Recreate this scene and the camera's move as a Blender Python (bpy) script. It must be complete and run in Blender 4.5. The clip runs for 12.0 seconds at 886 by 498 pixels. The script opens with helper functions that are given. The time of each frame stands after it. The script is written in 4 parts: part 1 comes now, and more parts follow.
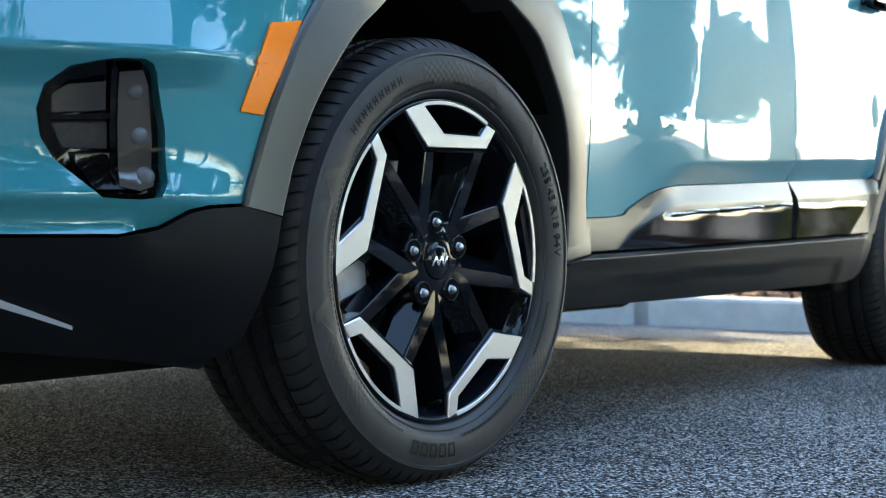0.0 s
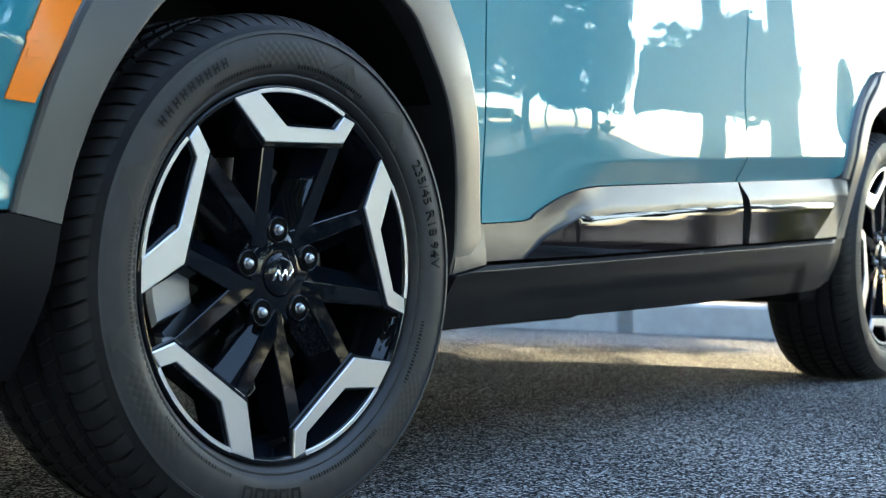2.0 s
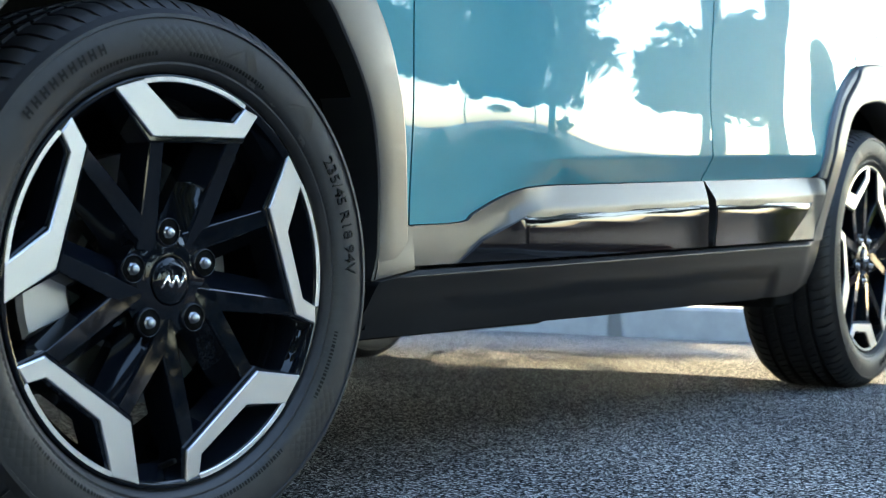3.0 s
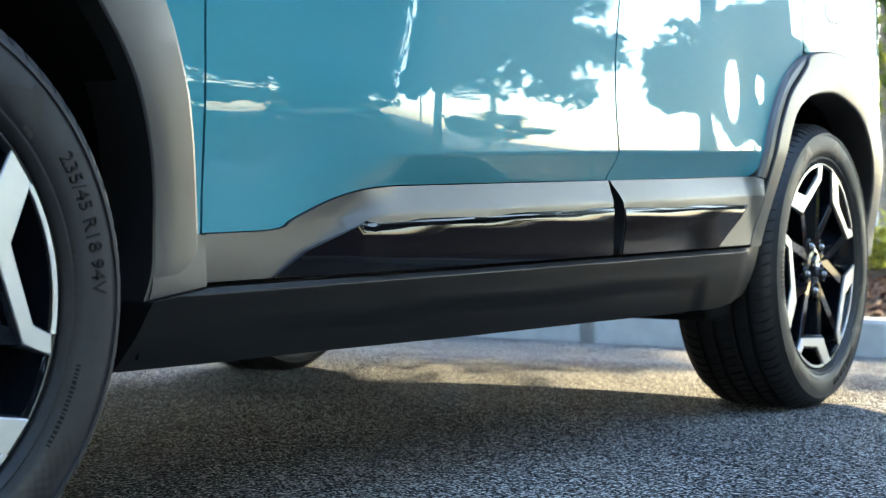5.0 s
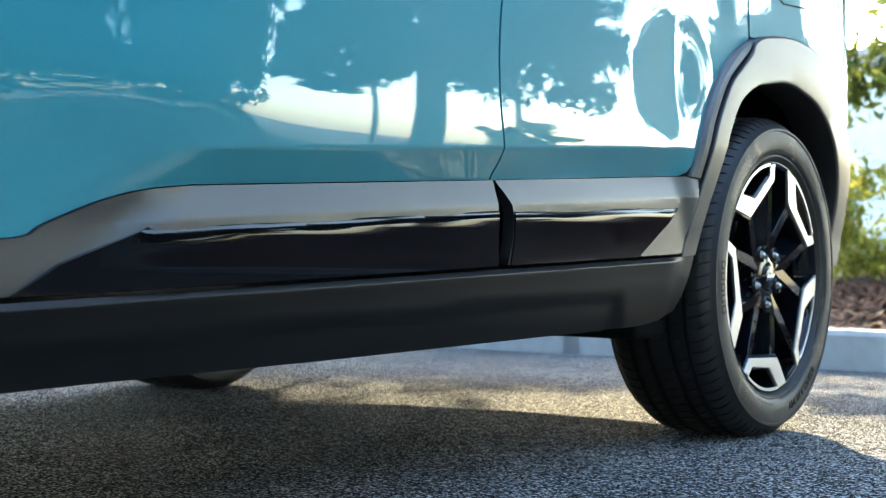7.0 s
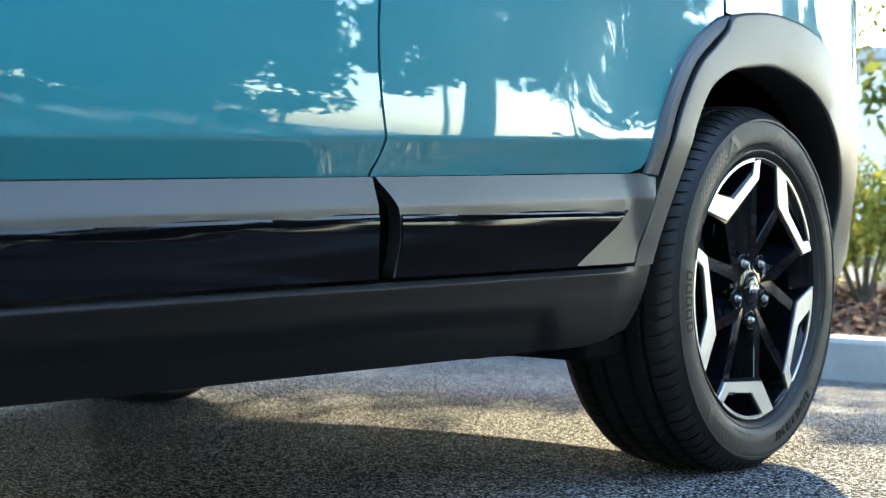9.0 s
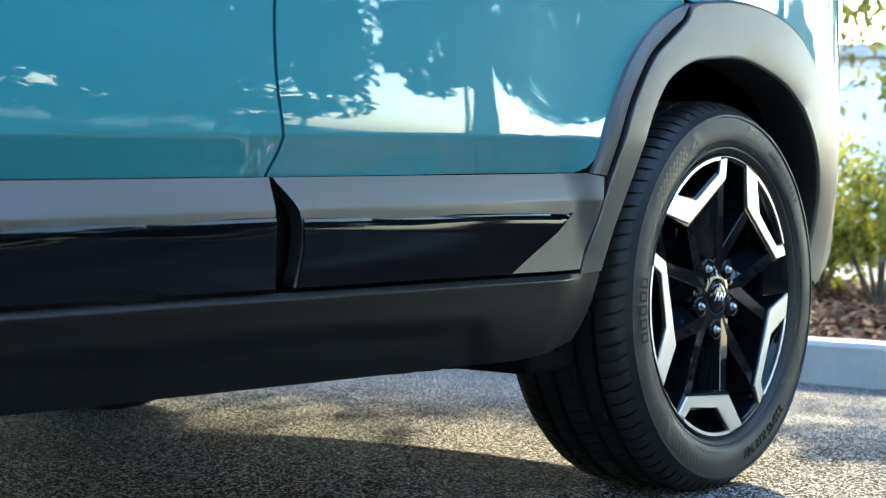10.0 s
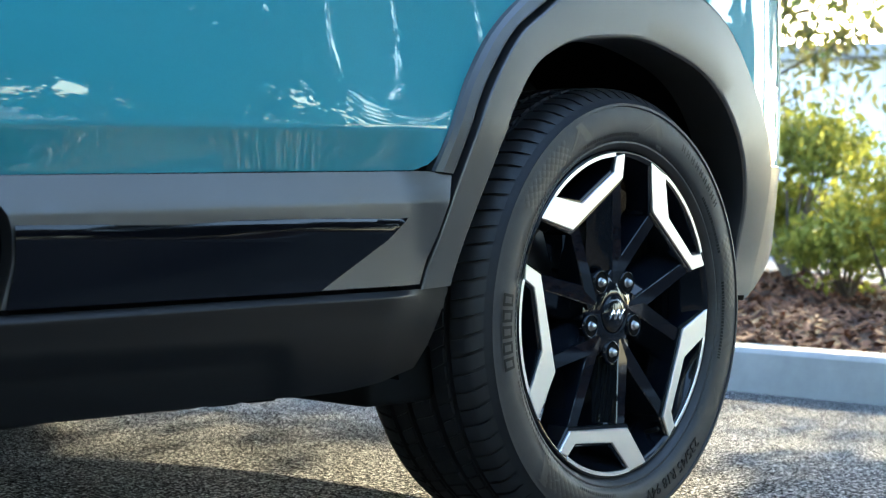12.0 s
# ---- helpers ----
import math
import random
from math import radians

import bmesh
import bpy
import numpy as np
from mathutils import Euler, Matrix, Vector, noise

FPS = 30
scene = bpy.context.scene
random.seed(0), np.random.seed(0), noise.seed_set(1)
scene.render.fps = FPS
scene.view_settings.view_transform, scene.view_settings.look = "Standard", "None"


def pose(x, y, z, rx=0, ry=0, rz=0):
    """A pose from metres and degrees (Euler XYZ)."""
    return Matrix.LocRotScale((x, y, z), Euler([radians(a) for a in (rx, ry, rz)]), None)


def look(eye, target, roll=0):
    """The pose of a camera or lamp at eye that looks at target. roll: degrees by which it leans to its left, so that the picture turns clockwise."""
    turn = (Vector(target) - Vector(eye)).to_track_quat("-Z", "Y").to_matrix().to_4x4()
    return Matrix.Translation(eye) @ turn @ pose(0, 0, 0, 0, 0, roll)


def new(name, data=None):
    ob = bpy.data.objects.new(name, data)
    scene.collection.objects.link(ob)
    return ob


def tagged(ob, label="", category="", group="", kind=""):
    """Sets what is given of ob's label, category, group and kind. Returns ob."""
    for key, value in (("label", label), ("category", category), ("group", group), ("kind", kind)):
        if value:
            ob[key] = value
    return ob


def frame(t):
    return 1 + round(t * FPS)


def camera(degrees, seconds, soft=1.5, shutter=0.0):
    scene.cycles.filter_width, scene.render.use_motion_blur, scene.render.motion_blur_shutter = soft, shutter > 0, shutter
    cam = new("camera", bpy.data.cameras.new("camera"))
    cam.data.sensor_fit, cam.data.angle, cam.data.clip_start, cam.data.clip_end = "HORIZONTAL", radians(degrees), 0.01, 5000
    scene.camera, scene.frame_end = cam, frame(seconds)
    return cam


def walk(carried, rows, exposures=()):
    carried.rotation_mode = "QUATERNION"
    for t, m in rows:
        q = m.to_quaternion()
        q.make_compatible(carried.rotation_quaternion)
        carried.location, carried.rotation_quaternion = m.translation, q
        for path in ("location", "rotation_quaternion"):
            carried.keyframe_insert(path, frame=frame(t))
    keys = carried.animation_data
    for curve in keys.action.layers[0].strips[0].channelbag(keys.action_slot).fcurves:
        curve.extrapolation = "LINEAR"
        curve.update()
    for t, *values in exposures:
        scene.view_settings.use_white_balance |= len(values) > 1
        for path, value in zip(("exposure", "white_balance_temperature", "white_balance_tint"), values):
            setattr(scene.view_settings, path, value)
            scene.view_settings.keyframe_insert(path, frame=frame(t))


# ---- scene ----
cam = camera(31.5, 12.0, soft=1.1)
PATH = [
    (0, (-2.001, -1.197, 0.372), (-0.29, -0.162, 0.35), 0.5),
    (0.5, (-1.897, -1.2, 0.376), (-0.189, -0.159, 0.353), 0.5),
    (1, (-1.795, -1.204, 0.378), (-0.091, -0.157, 0.356), 0.5),
    (1.5, (-1.693, -1.209, 0.38), (0.007, -0.156, 0.359), 0.4),
    (2, (-1.59, -1.214, 0.384), (0.107, -0.155, 0.363), 0.4),
    (2.5, (-1.485, -1.221, 0.385), (0.208, -0.157, 0.365), 0.3),
    (3, (-1.38, -1.227, 0.387), (0.31, -0.157, 0.367), 0.4),
    (3.2, (-1.33, -1.242, 0.394), (0.35, -0.158, 0.369), 0.4),
    (5, (-0.922, -1.258, 0.405), (0.751, -0.163, 0.381), 0.5),
    (5.5, (-0.807, -1.263, 0.409), (0.864, -0.165, 0.384), 0.5),
    (6, (-0.689, -1.268, 0.41), (0.979, -0.164, 0.387), 0.4),
    (6.5, (-0.572, -1.274, 0.409), (1.089, -0.159, 0.388), 0.5),
    (7, (-0.458, -1.281, 0.411), (1.188, -0.145, 0.393), 0.5),
    (9, (0.02, -1.293, 0.43), (1.598, -0.064, 0.404), 0.9),
    (9.5, (0.135, -1.298, 0.433), (1.7, -0.052, 0.408), 0.8),
    (10, (0.254, -1.303, 0.443), (1.805, -0.041, 0.412), 1.0),
    (10.5, (0.368, -1.318, 0.449), (1.901, -0.035, 0.416), 1.1),
    (11, (0.488, -1.315, 0.452), (2.011, -0.019, 0.419), 1.0),
    (11.5, (0.605, -1.323, 0.456), (2.114, -0.011, 0.422), 1.1),
    (12, (0.73, -1.324, 0.458), (2.225, 0.004, 0.425), 1.1),
]
walk(cam, [(t, look(eye, target, roll)) for t, eye, target, roll in PATH], [(0, 3.99, 6450, 4), (4, 4.04, 6450, 4), (8, 3.92, 6250, 3), (12, 3.90, 6050, 2)])
cam.data.dof.use_dof = True
cam.data.dof.focus_distance = 2.25
cam.data.dof.aperture_fstop = 9.0

# ---------------------------------------------------------------- light
SUN_AZ, SUN_EL = 27.0, 25.0          # degrees from +x towards +y, height
sun_dir = Vector((math.cos(radians(SUN_AZ)) * math.cos(radians(SUN_EL)),
                  math.sin(radians(SUN_AZ)) * math.cos(radians(SUN_EL)), math.sin(radians(SUN_EL))))
world = bpy.data.worlds.new("sky")
scene.world = world
world.use_nodes = True
wn = world.node_tree
sky = wn.nodes.new("ShaderNodeTexSky")
sky.sky_type = "NISHITA"
sky.sun_disc = False
sky.sun_elevation = radians(SUN_EL)
sky.sun_rotation = radians(90 - SUN_AZ)
sky.dust_density = 1.6
sky.air_density = 1.0
wn.links.new(sky.outputs[0], wn.nodes["Background"].inputs[0])
wn.nodes["Background"].inputs[1].default_value = 0.15
sun = new("sun", bpy.data.lights.new("sun", "SUN"))
sun.data.energy = 1.4
sun.data.angle = radians(0.53)
sun.data.color = (1.0, 0.80, 0.50)
sun.matrix_world = look(sun_dir * 30, (0, 0, 0))

# ---------------------------------------------------------------- materials


def material(name, color, rough=0.5, metal=0.0, coat=0.0, coat_rough=0.03, spec=0.5):
    m = bpy.data.materials.new(name)
    m.use_nodes = True
    b = m.node_tree.nodes["Principled BSDF"]
    b.inputs["Base Color"].default_value = (*color, 1)
    b.inputs["Roughness"].default_value = rough
    b.inputs["Metallic"].default_value = metal
    b.inputs["Coat Weight"].default_value = coat
    b.inputs["Coat Roughness"].default_value = coat_rough
    b.inputs["Specular IOR Level"].default_value = spec
    return m


def tex(m, kind, scale, **kw):
    nt = m.node_tree
    n = nt.nodes.new(kind)
    n.inputs["Scale"].default_value = scale
    for k, v in kw.items():
        n.inputs[k].default_value = v
    co = nt.nodes.get("coords") or nt.nodes.new("ShaderNodeTexCoord")
    co.name = "coords"
    nt.links.new(co.outputs["Object"], n.inputs["Vector"])
    return n


def ramp(m, fac, stops):
    n = m.node_tree.nodes.new("ShaderNodeValToRGB")
    e = n.color_ramp.elements
    while len(e) < len(stops):
        e.new(0.5)
    for el, (pos, col) in zip(e, stops):
        el.position, el.color = pos, (*col, 1)
    m.node_tree.links.new(fac, n.inputs[0])
    return n


def bump(m, height, strength, distance):
    b = m.node_tree.nodes.new("ShaderNodeBump")
    b.inputs["Strength"].default_value = strength
    b.inputs["Distance"].default_value = distance
    m.node_tree.links.new(height, b.inputs["Height"])
    m.node_tree.links.new(b.outputs[0], m.node_tree.nodes["Principled BSDF"].inputs["Normal"])
    return b


def mixcol(m, fac, a, b, mode="MIX"):
    n = m.node_tree.nodes.new("ShaderNodeMix")
    n.data_type, n.blend_type = "RGBA", mode
    for sock, v in ((n.inputs[0], fac), (n.inputs[6], a), (n.inputs[7], b)):
        if isinstance(v, (int, float)):
            sock.default_value = v
        elif isinstance(v, tuple):
            sock.default_value = (*v, 1)
        else:
            m.node_tree.links.new(v, sock)
    return n.outputs[2]


def to(m, out, socket):
    m.node_tree.links.new(out, m.node_tree.nodes["Principled BSDF"].inputs[socket])


paint = material("teal_paint", (0.017, 0.19, 0.27), 0.45, 0.18, 1.0, 0.012, 0.08)
paint.node_tree.nodes["Principled BSDF"].inputs["Coat IOR"].default_value = 1.7
fl = tex(paint, "ShaderNodeTexVoronoi", 2500)
to(paint, ramp(paint, fl.outputs["Color"], [(0, (0.027, 0.178, 0.218)), (1, (0.038, 0.228, 0.276))]).outputs[0], "Base Color")

clad = material("grey_cladding", (0.03, 0.03, 0.032), 0.4, 0.0, spec=0.65)
clad.node_tree.nodes["Principled BSDF"].inputs["IOR"].default_value = 1.62
cn = tex(clad, "ShaderNodeTexNoise", 900, Detail=3)
bump(clad, cn.outputs[0], 0.25, 0.0006)
cs = tex(clad, "ShaderNodeTexNoise", 3.5, Detail=5)
to(clad, ramp(clad, cs.outputs[0], [(0.3, (0.35, 0.35, 0.35)), (0.7, (0.43, 0.43, 0.43))]).outputs[0], "Roughness")
to(clad, ramp(clad, cs.outputs[0], [(0.3, (0.012, 0.012, 0.0125)), (0.7, (0.018, 0.018, 0.018))]).outputs[0], "Base Color")

gloss = material("gloss_black", (0.002, 0.002, 0.003), 0.05, 0.0, 0.0, 0.02, 0.22)
rimblack = material("gloss_black_alloy", (0.003, 0.004, 0.006), 0.03, 0.0, 0.0, 0.02, 0.25)
machined = material("machined_aluminium", (0.60, 0.605, 0.62), 0.34, 1.0)
mn = tex(machined, "ShaderNodeTexNoise", 60, Detail=4)
to(machined, ramp(machined, mn.outputs[0], [(0.3, (0.31, 0.31, 0.31)), (0.7, (0.37, 0.37, 0.37))]).outputs[0], "Roughness")
steel = material("brushed_steel", (0.45, 0.45, 0.46), 0.35, 1.0)
chrome = material("chrome", (0.85, 0.85, 0.86), 0.08, 1.0)
rubber = material("tyre_rubber", (0.018, 0.018, 0.019), 0.52, 0.0, spec=0.36)
rn = tex(rubber, "ShaderNodeTexNoise", 30, Detail=6, Roughness=0.7)
to(rubber, ramp(rubber, rn.outputs[0], [(0.3, (0.008, 0.008, 0.0092)), (0.72, (0.017, 0.017, 0.018))]).outputs[0], "Base Color")
rf = tex(rubber, "ShaderNodeTexNoise", 700, Detail=2)
bump(rubber, rf.outputs[0], 0.2, 0.0005)
letter = material("raised_rubber", (0.003, 0.003, 0.0035), 0.6, spec=0.15)
relief = material("moulded_rubber", (0.009, 0.009, 0.010), 0.4, spec=0.4)
liner = material("black_liner", (0.003, 0.003, 0.003), 0.95, spec=0.1)
under = material("underbody_black", (0.003, 0.003, 0.003), 0.9, spec=0.15)
amber = material("amber_lens", (0.95, 0.21, 0.001), 0.25, 0.0, 0.15, 0.02, 0.25)
an = tex(amber, "ShaderNodeTexNoise", 40)
bump(amber, an.outputs[0], 0.2, 0.001)
lens_dark = material("smoked_lens", (0.018, 0.018, 0.02), 0.12, 0.0, 0.5, 0.02)
lens_lamp = material("lamp_glass", (0.050, 0.042, 0.036), 0.12, 0.0, 0.6, 0.02)
lamp_core = material("lamp_projector", (0.10, 0.10, 0.11), 0.12, 0.0, 0.0, 0.02, 0.4)
glass = material("tinted_glass", (0.01, 0.014, 0.015), 0.03, 0.0, 1.0, 0.01)
silver = material("satin_silver", (0.85, 0.86, 0.88), 0.3, 0.6)

asphalt = material("asphalt", (0.05, 0.05, 0.052), 0.95, spec=0.03)
av = tex(asphalt, "ShaderNodeTexVoronoi", 250, Randomness=1.0)
av2 = tex(asphalt, "ShaderNodeTexVoronoi", 95, Randomness=1.0)
agrain = ramp(asphalt, av.outputs["Color"], [(0.22, (0.005, 0.005, 0.006)), (0.4, (0.028, 0.028, 0.030)), (0.55, (0.082, 0.082, 0.085)), (0.7, (0.23, 0.23, 0.233)), (0.82, (0.58, 0.575, 0.57))])
apatch = tex(asphalt, "ShaderNodeTexNoise", 1.3, Detail=6)
aw = ramp(asphalt, apatch.outputs[0], [(0.3, (0.75, 0.75, 0.76)), (0.7, (1.25, 1.24, 1.2))])
to(asphalt, mixcol(asphalt, 1.0, agrain.outputs[0], aw.outputs[0], "MULTIPLY"), "Base Color")
ag = tex(asphalt, "ShaderNodeTexNoise", 160, Detail=3)
ah = mixcol(asphalt, 0.5, av.outputs["Distance"], ag.outputs[0])
bump(asphalt, ah, 1.0, 0.012)
to(asphalt, ramp(asphalt, av2.outputs["Color"], [(0.2, (0.8, 0.8, 0.8)), (0.8, (1.0, 1.0, 1.0))]).outputs[0], "Roughness")

concrete = material("kerb_concrete", (0.42, 0.42, 0.41), 0.8)
kn = tex(concrete, "ShaderNodeTexNoise", 6, Detail=8, Roughness=0.65)
to(concrete, ramp(concrete, kn.outputs[0], [(0.25, (0.24, 0.24, 0.24)), (0.75, (0.37, 0.37, 0.365))]).outputs[0], "Base Color")
kf = tex(concrete, "ShaderNodeTexNoise", 220, Detail=3)
bump(concrete, kf.outputs[0], 0.5, 0.002)

mulch = material("bark_mulch", (0.10, 0.05, 0.03), 0.9)
inf = mulch.node_tree.nodes.new("ShaderNodeNewGeometry")
to(mulch, ramp(mulch, inf.outputs["Random Per Island"], [(0, (0.035, 0.012, 0.006)), (0.5, (0.13, 0.050, 0.024)), (1, (0.29, 0.13, 0.065))]).outputs[0], "Base Color")
soil = material("bed_soil", (0.045, 0.022, 0.013), 0.95)
sn = tex(soil, "ShaderNodeTexNoise", 25, Detail=6)
to(soil, ramp(soil, sn.outputs[0], [(0.3, (0.02, 0.009, 0.005)), (0.7, (0.075, 0.035, 0.02))]).outputs[0], "Base Color")
bump(soil, sn.outputs[0], 0.8, 0.03)
sillplastic = material("matte_black_plastic", (0.004, 0.004, 0.0042), 0.44, spec=0.2)
spn = tex(sillplastic, "ShaderNodeTexNoise", 900, Detail=3)
bump(sillplastic, spn.outputs[0], 0.25, 0.0006)
darkplastic = material("black_plastic", (0.004, 0.004, 0.005), 0.5, spec=0.18)
bark = material("tree_bark", (0.16, 0.13, 0.10), 0.9)
bn = tex(bark, "ShaderNodeTexNoise", 14, Detail=6)
to(bark, ramp(bark, bn.outputs[0], [(0.3, (0.09, 0.07, 0.055)), (0.7, (0.24, 0.20, 0.16))]).outputs[0], "Base Color")
bump(bark, bn.outputs[0], 0.6, 0.02)


def leafy(name, dark, light):
    m = material(name, light, 0.6)
    g = m.node_tree.nodes.new("ShaderNodeNewGeometry")
    r = ramp(m, g.outputs["Random Per Island"], [(0, dark), (1, light)])
    to(m, r.outputs[0], "Base Color")
    tr = m.node_tree.nodes.new("ShaderNodeBsdfTranslucent")
    m.node_tree.links.new(r.outputs[0], tr.inputs[0])
    mx = m.node_tree.nodes.new("ShaderNodeMixShader")
    mx.inputs[0].default_value = 0.45
    nt = m.node_tree
    nt.links.new(nt.nodes["Principled BSDF"].outputs[0], mx.inputs[1])
    nt.links.new(tr.outputs[0], mx.inputs[2])
    nt.links.new(mx.outputs[0], nt.nodes["Material Output"].inputs[0])
    return m


leaf_shrub = leafy("shrub_leaves", (0.16, 0.19, 0.03), (0.46, 0.44, 0.08))
leaf_tree = leafy("tree_leaves", (0.05, 0.085, 0.02), (0.19, 0.23, 0.05))
leaf_olive = leafy("olive_leaves", (0.10, 0.11, 0.03), (0.30, 0.27, 0.09))
leaf_pine = leafy("dark_foliage", (0.010, 0.020, 0.007), (0.032, 0.048, 0.016))
plaster = material("pale_render", (0.62, 0.62, 0.62), 0.85)
pn = tex(plaster, "ShaderNodeTexNoise", 2, Detail=5)
to(plaster, ramp(plaster, pn.outputs[0], [(0.3, (0.55, 0.55, 0.56)), (0.7, (0.68, 0.68, 0.67))]).outputs[0], "Base Color")

# ---------------------------------------------------------------- mesh helpers


def link_mesh(name, bm, mat, parent=None, label="", smooth=True):
    me = bpy.data.meshes.new(name)
    if smooth:
        for f in bm.faces:
            f.smooth = True
    bm.normal_update()
    bm.to_mesh(me)
    bm.free()
    for mm in (mat if isinstance(mat, (list, tuple)) else [mat]):
        me.materials.append(mm)
    ob = new(name, me)
    if parent:
        ob.parent = parent
    if label:
        ob["label"] = label
    return ob


def part(name, bm, mat, parent, label="", smooth=True):
    return link_mesh(name, bm, mat, parent, label, smooth)


def sharpen(bm, deg=35):
    bm.normal_update()
    for e in bm.edges:
        if len(e.link_faces) == 2 and e.calc_face_angle(0) > radians(deg):
            e.smooth = False


def box(bm, lo, hi, bevel=0.0):
    r = bmesh.ops.create_cube(bm, size=1)
    for v in r["verts"]:
        v.co = Vector([lo[i] + (v.co[i] + 0.5) * (hi[i] - lo[i]) for i in range(3)])
    if bevel:
        es = list({e for v in r["verts"] for e in v.link_edges})
        bmesh.ops.bevel(bm, geom=es, offset=bevel, segments=2, affect="EDGES", profile=0.5)
    return r["verts"]


def revolve(bm, prof, n, axis_y=True, closed=False, mat=0):
    """prof: (radius, y) pairs turned round the y axis."""
    rings = []
    for i in range(n):
        a = 2 * math.pi * i / n
        rings.append([bm.verts.new((r * math.cos(a), y, r * math.sin(a))) for r, y in prof])
    m = len(prof)
    fs = []
    for i in range(n):
        j = (i + 1) % n
        for k in range(m if closed else m - 1):
            l = (k + 1) % m
            fs.append(bm.faces.new((rings[i][k], rings[i][l], rings[j][l], rings[j][k])))
    for f in fs:
        f.material_index = mat
    return fs


def prism(bm, pts, y0, y1, chamfer=0.0):
    """A solid from an (x, z) outline between y0 (outer face) and y1, with a chamfered outer edge."""
    c = Vector((sum(p[0] for p in pts) / len(pts), sum(p[1] for p in pts) / len(pts)))
    n = len(pts)
    area = sum(pts[i][0] * pts[(i + 1) % n][1] - pts[(i + 1) % n][0] * pts[i][1] for i in range(n))
    sgn = 1 if area > 0 else -1

    def inset(d):
        out = []
        for i in range(n):
            a, b, e = Vector(pts[i - 1]), Vector(pts[i]), Vector(pts[(i + 1) % n])
            u, w = (b - a).normalized(), (e - b).normalized()
            n1, n2 = Vector((-u.y, u.x)) * sgn, Vector((-w.y, w.x)) * sgn
            k = (n1 + n2)
            k = k / max(0.35, k.length_squared / 2)
            out.append(b + k * d)
        return out
    rings = []
    levels = [(inset(chamfer), y0), (pts, y0 + chamfer), (pts, y1)] if chamfer else [(pts, y0), (pts, y1)]
    for ring, y in levels:
        rings.append([bm.verts.new((p[0], y, p[1])) for p in ring])
    for a, b in zip(rings, rings[1:]):
        for i in range(n):
            j = (i + 1) % n
            bm.faces.new((a[i], a[j], b[j], b[i]))
    bm.faces.new(rings[0])
    bm.faces.new(rings[-1])
    return rings


def spline(pts, n):
    """An even Catmull-Rom line of n points through pts."""
    P = [Vector(p) for p in pts]
    P = [P[0] * 2 - P[1]] + P + [P[-1] * 2 - P[-2]]
    out = []
    m = len(P) - 3
    for i in range(n):
        s = i / (n - 1) * m
        k = min(int(s), m - 1)
        t = s - k
        a, b, c, d = P[k:k + 4]
        out.append(0.5 * ((2 * b) + (c - a) * t + (2 * a - 5 * b + 4 * c - d) * t * t + (3 * b - a - 3 * c + d) * t ** 3))
    return out


def smooth01(a, b, x):
    t = min(1, max(0, (x - a) / (b - a)))
    return t * t * (3 - 2 * t)


# ---------------------------------------------------------------- ground

KERB_X = 5.42


def ground_z(x, y):
    return -0.10 * smooth01(2.9, 5.3, x) + 0.004 * math.sin(x * 1.3 + y) * smooth01(0.5, 3, abs(y - 0.9))


def build_ground():
    bm = bmesh.new()
    xs = [-400, -120, -40, -15, -8] + [-5 + 0.25 * i for i in range(42)] + [5.55, 8, 20, 60, 150, 400]
    ys = [-400, -120, -40, -18, -9] + [-5 + 0.4 * i for i in range(31)] + [8, 14, 30, 80, 200, 400]
    grid = [[bm.verts.new((x, y, ground_z(x, y) if x < 5.5 else -0.10)) for y in ys] for x in xs]
    for i in range(len(xs) - 1):
        for j in range(len(ys) - 1):
            bm.faces.new((grid[i][j], grid[i + 1][j], grid[i + 1][j + 1], grid[i][j + 1]))
    return tagged(link_mesh("ground", bm, asphalt), "coarse grey asphalt of a car park", "ground", kind="structure")


build_ground()


def build_kerb():
    top = tagged(new("kerb"), "pale grey concrete kerb edging the car park", "kerb", kind="structure")
    y = -7.0
    while y < 12:
        ln = 3.05
        if abs(y - 2.06) < 0.1:
            y = 2.06
        bm = bmesh.new()
        prof = [(0, -0.14), (0.012, 0.035), (0.03, 0.052), (0.16, 0.056), (0.175, 0.04), (0.175, -0.14)]
        rows = []
        for yy in (y + 0.004, y + ln - 0.004):
            rows.append([bm.verts.new((KERB_X + px_, yy, pz)) for px_, pz in prof])
        for k in range(len(prof) - 1):
            bm.faces.new((rows[0][k], rows[1][k], rows[1][k + 1], rows[0][k + 1]))
        bm.faces.new(rows[0][::-1])
        bm.faces.new(rows[1])
        sharpen(bm)
        part("kerb_stone", bm, concrete, top)
        y += ln


build_kerb()

# ---------------------------------------------------------------- car body shape
# p runs along the side of the car: the same as x between the rounded corners.
F0, FL, FP = -0.20, 0.67, 1.22       # front corner: start, depth, length of p
R0, RL, RP = 2.95, 0.58, 1.15        # rear corner
HALF = 0.90
EXP = 2 / 2.2


def plan_xy(p):
    if p < F0:
        a = min(1.0, (F0 - p) / FP) * math.pi / 2
        return F0 - FL * math.sin(a) ** EXP, HALF * (1 - max(0.0, math.cos(a)) ** EXP)
    if p > R0:
        a = min(1.0, (p - R0) / RP) * math.pi / 2
        return R0 + RL * math.sin(a) ** EXP, HALF * (1 - max(0.0, math.cos(a)) ** EXP)
    return p, 0.0


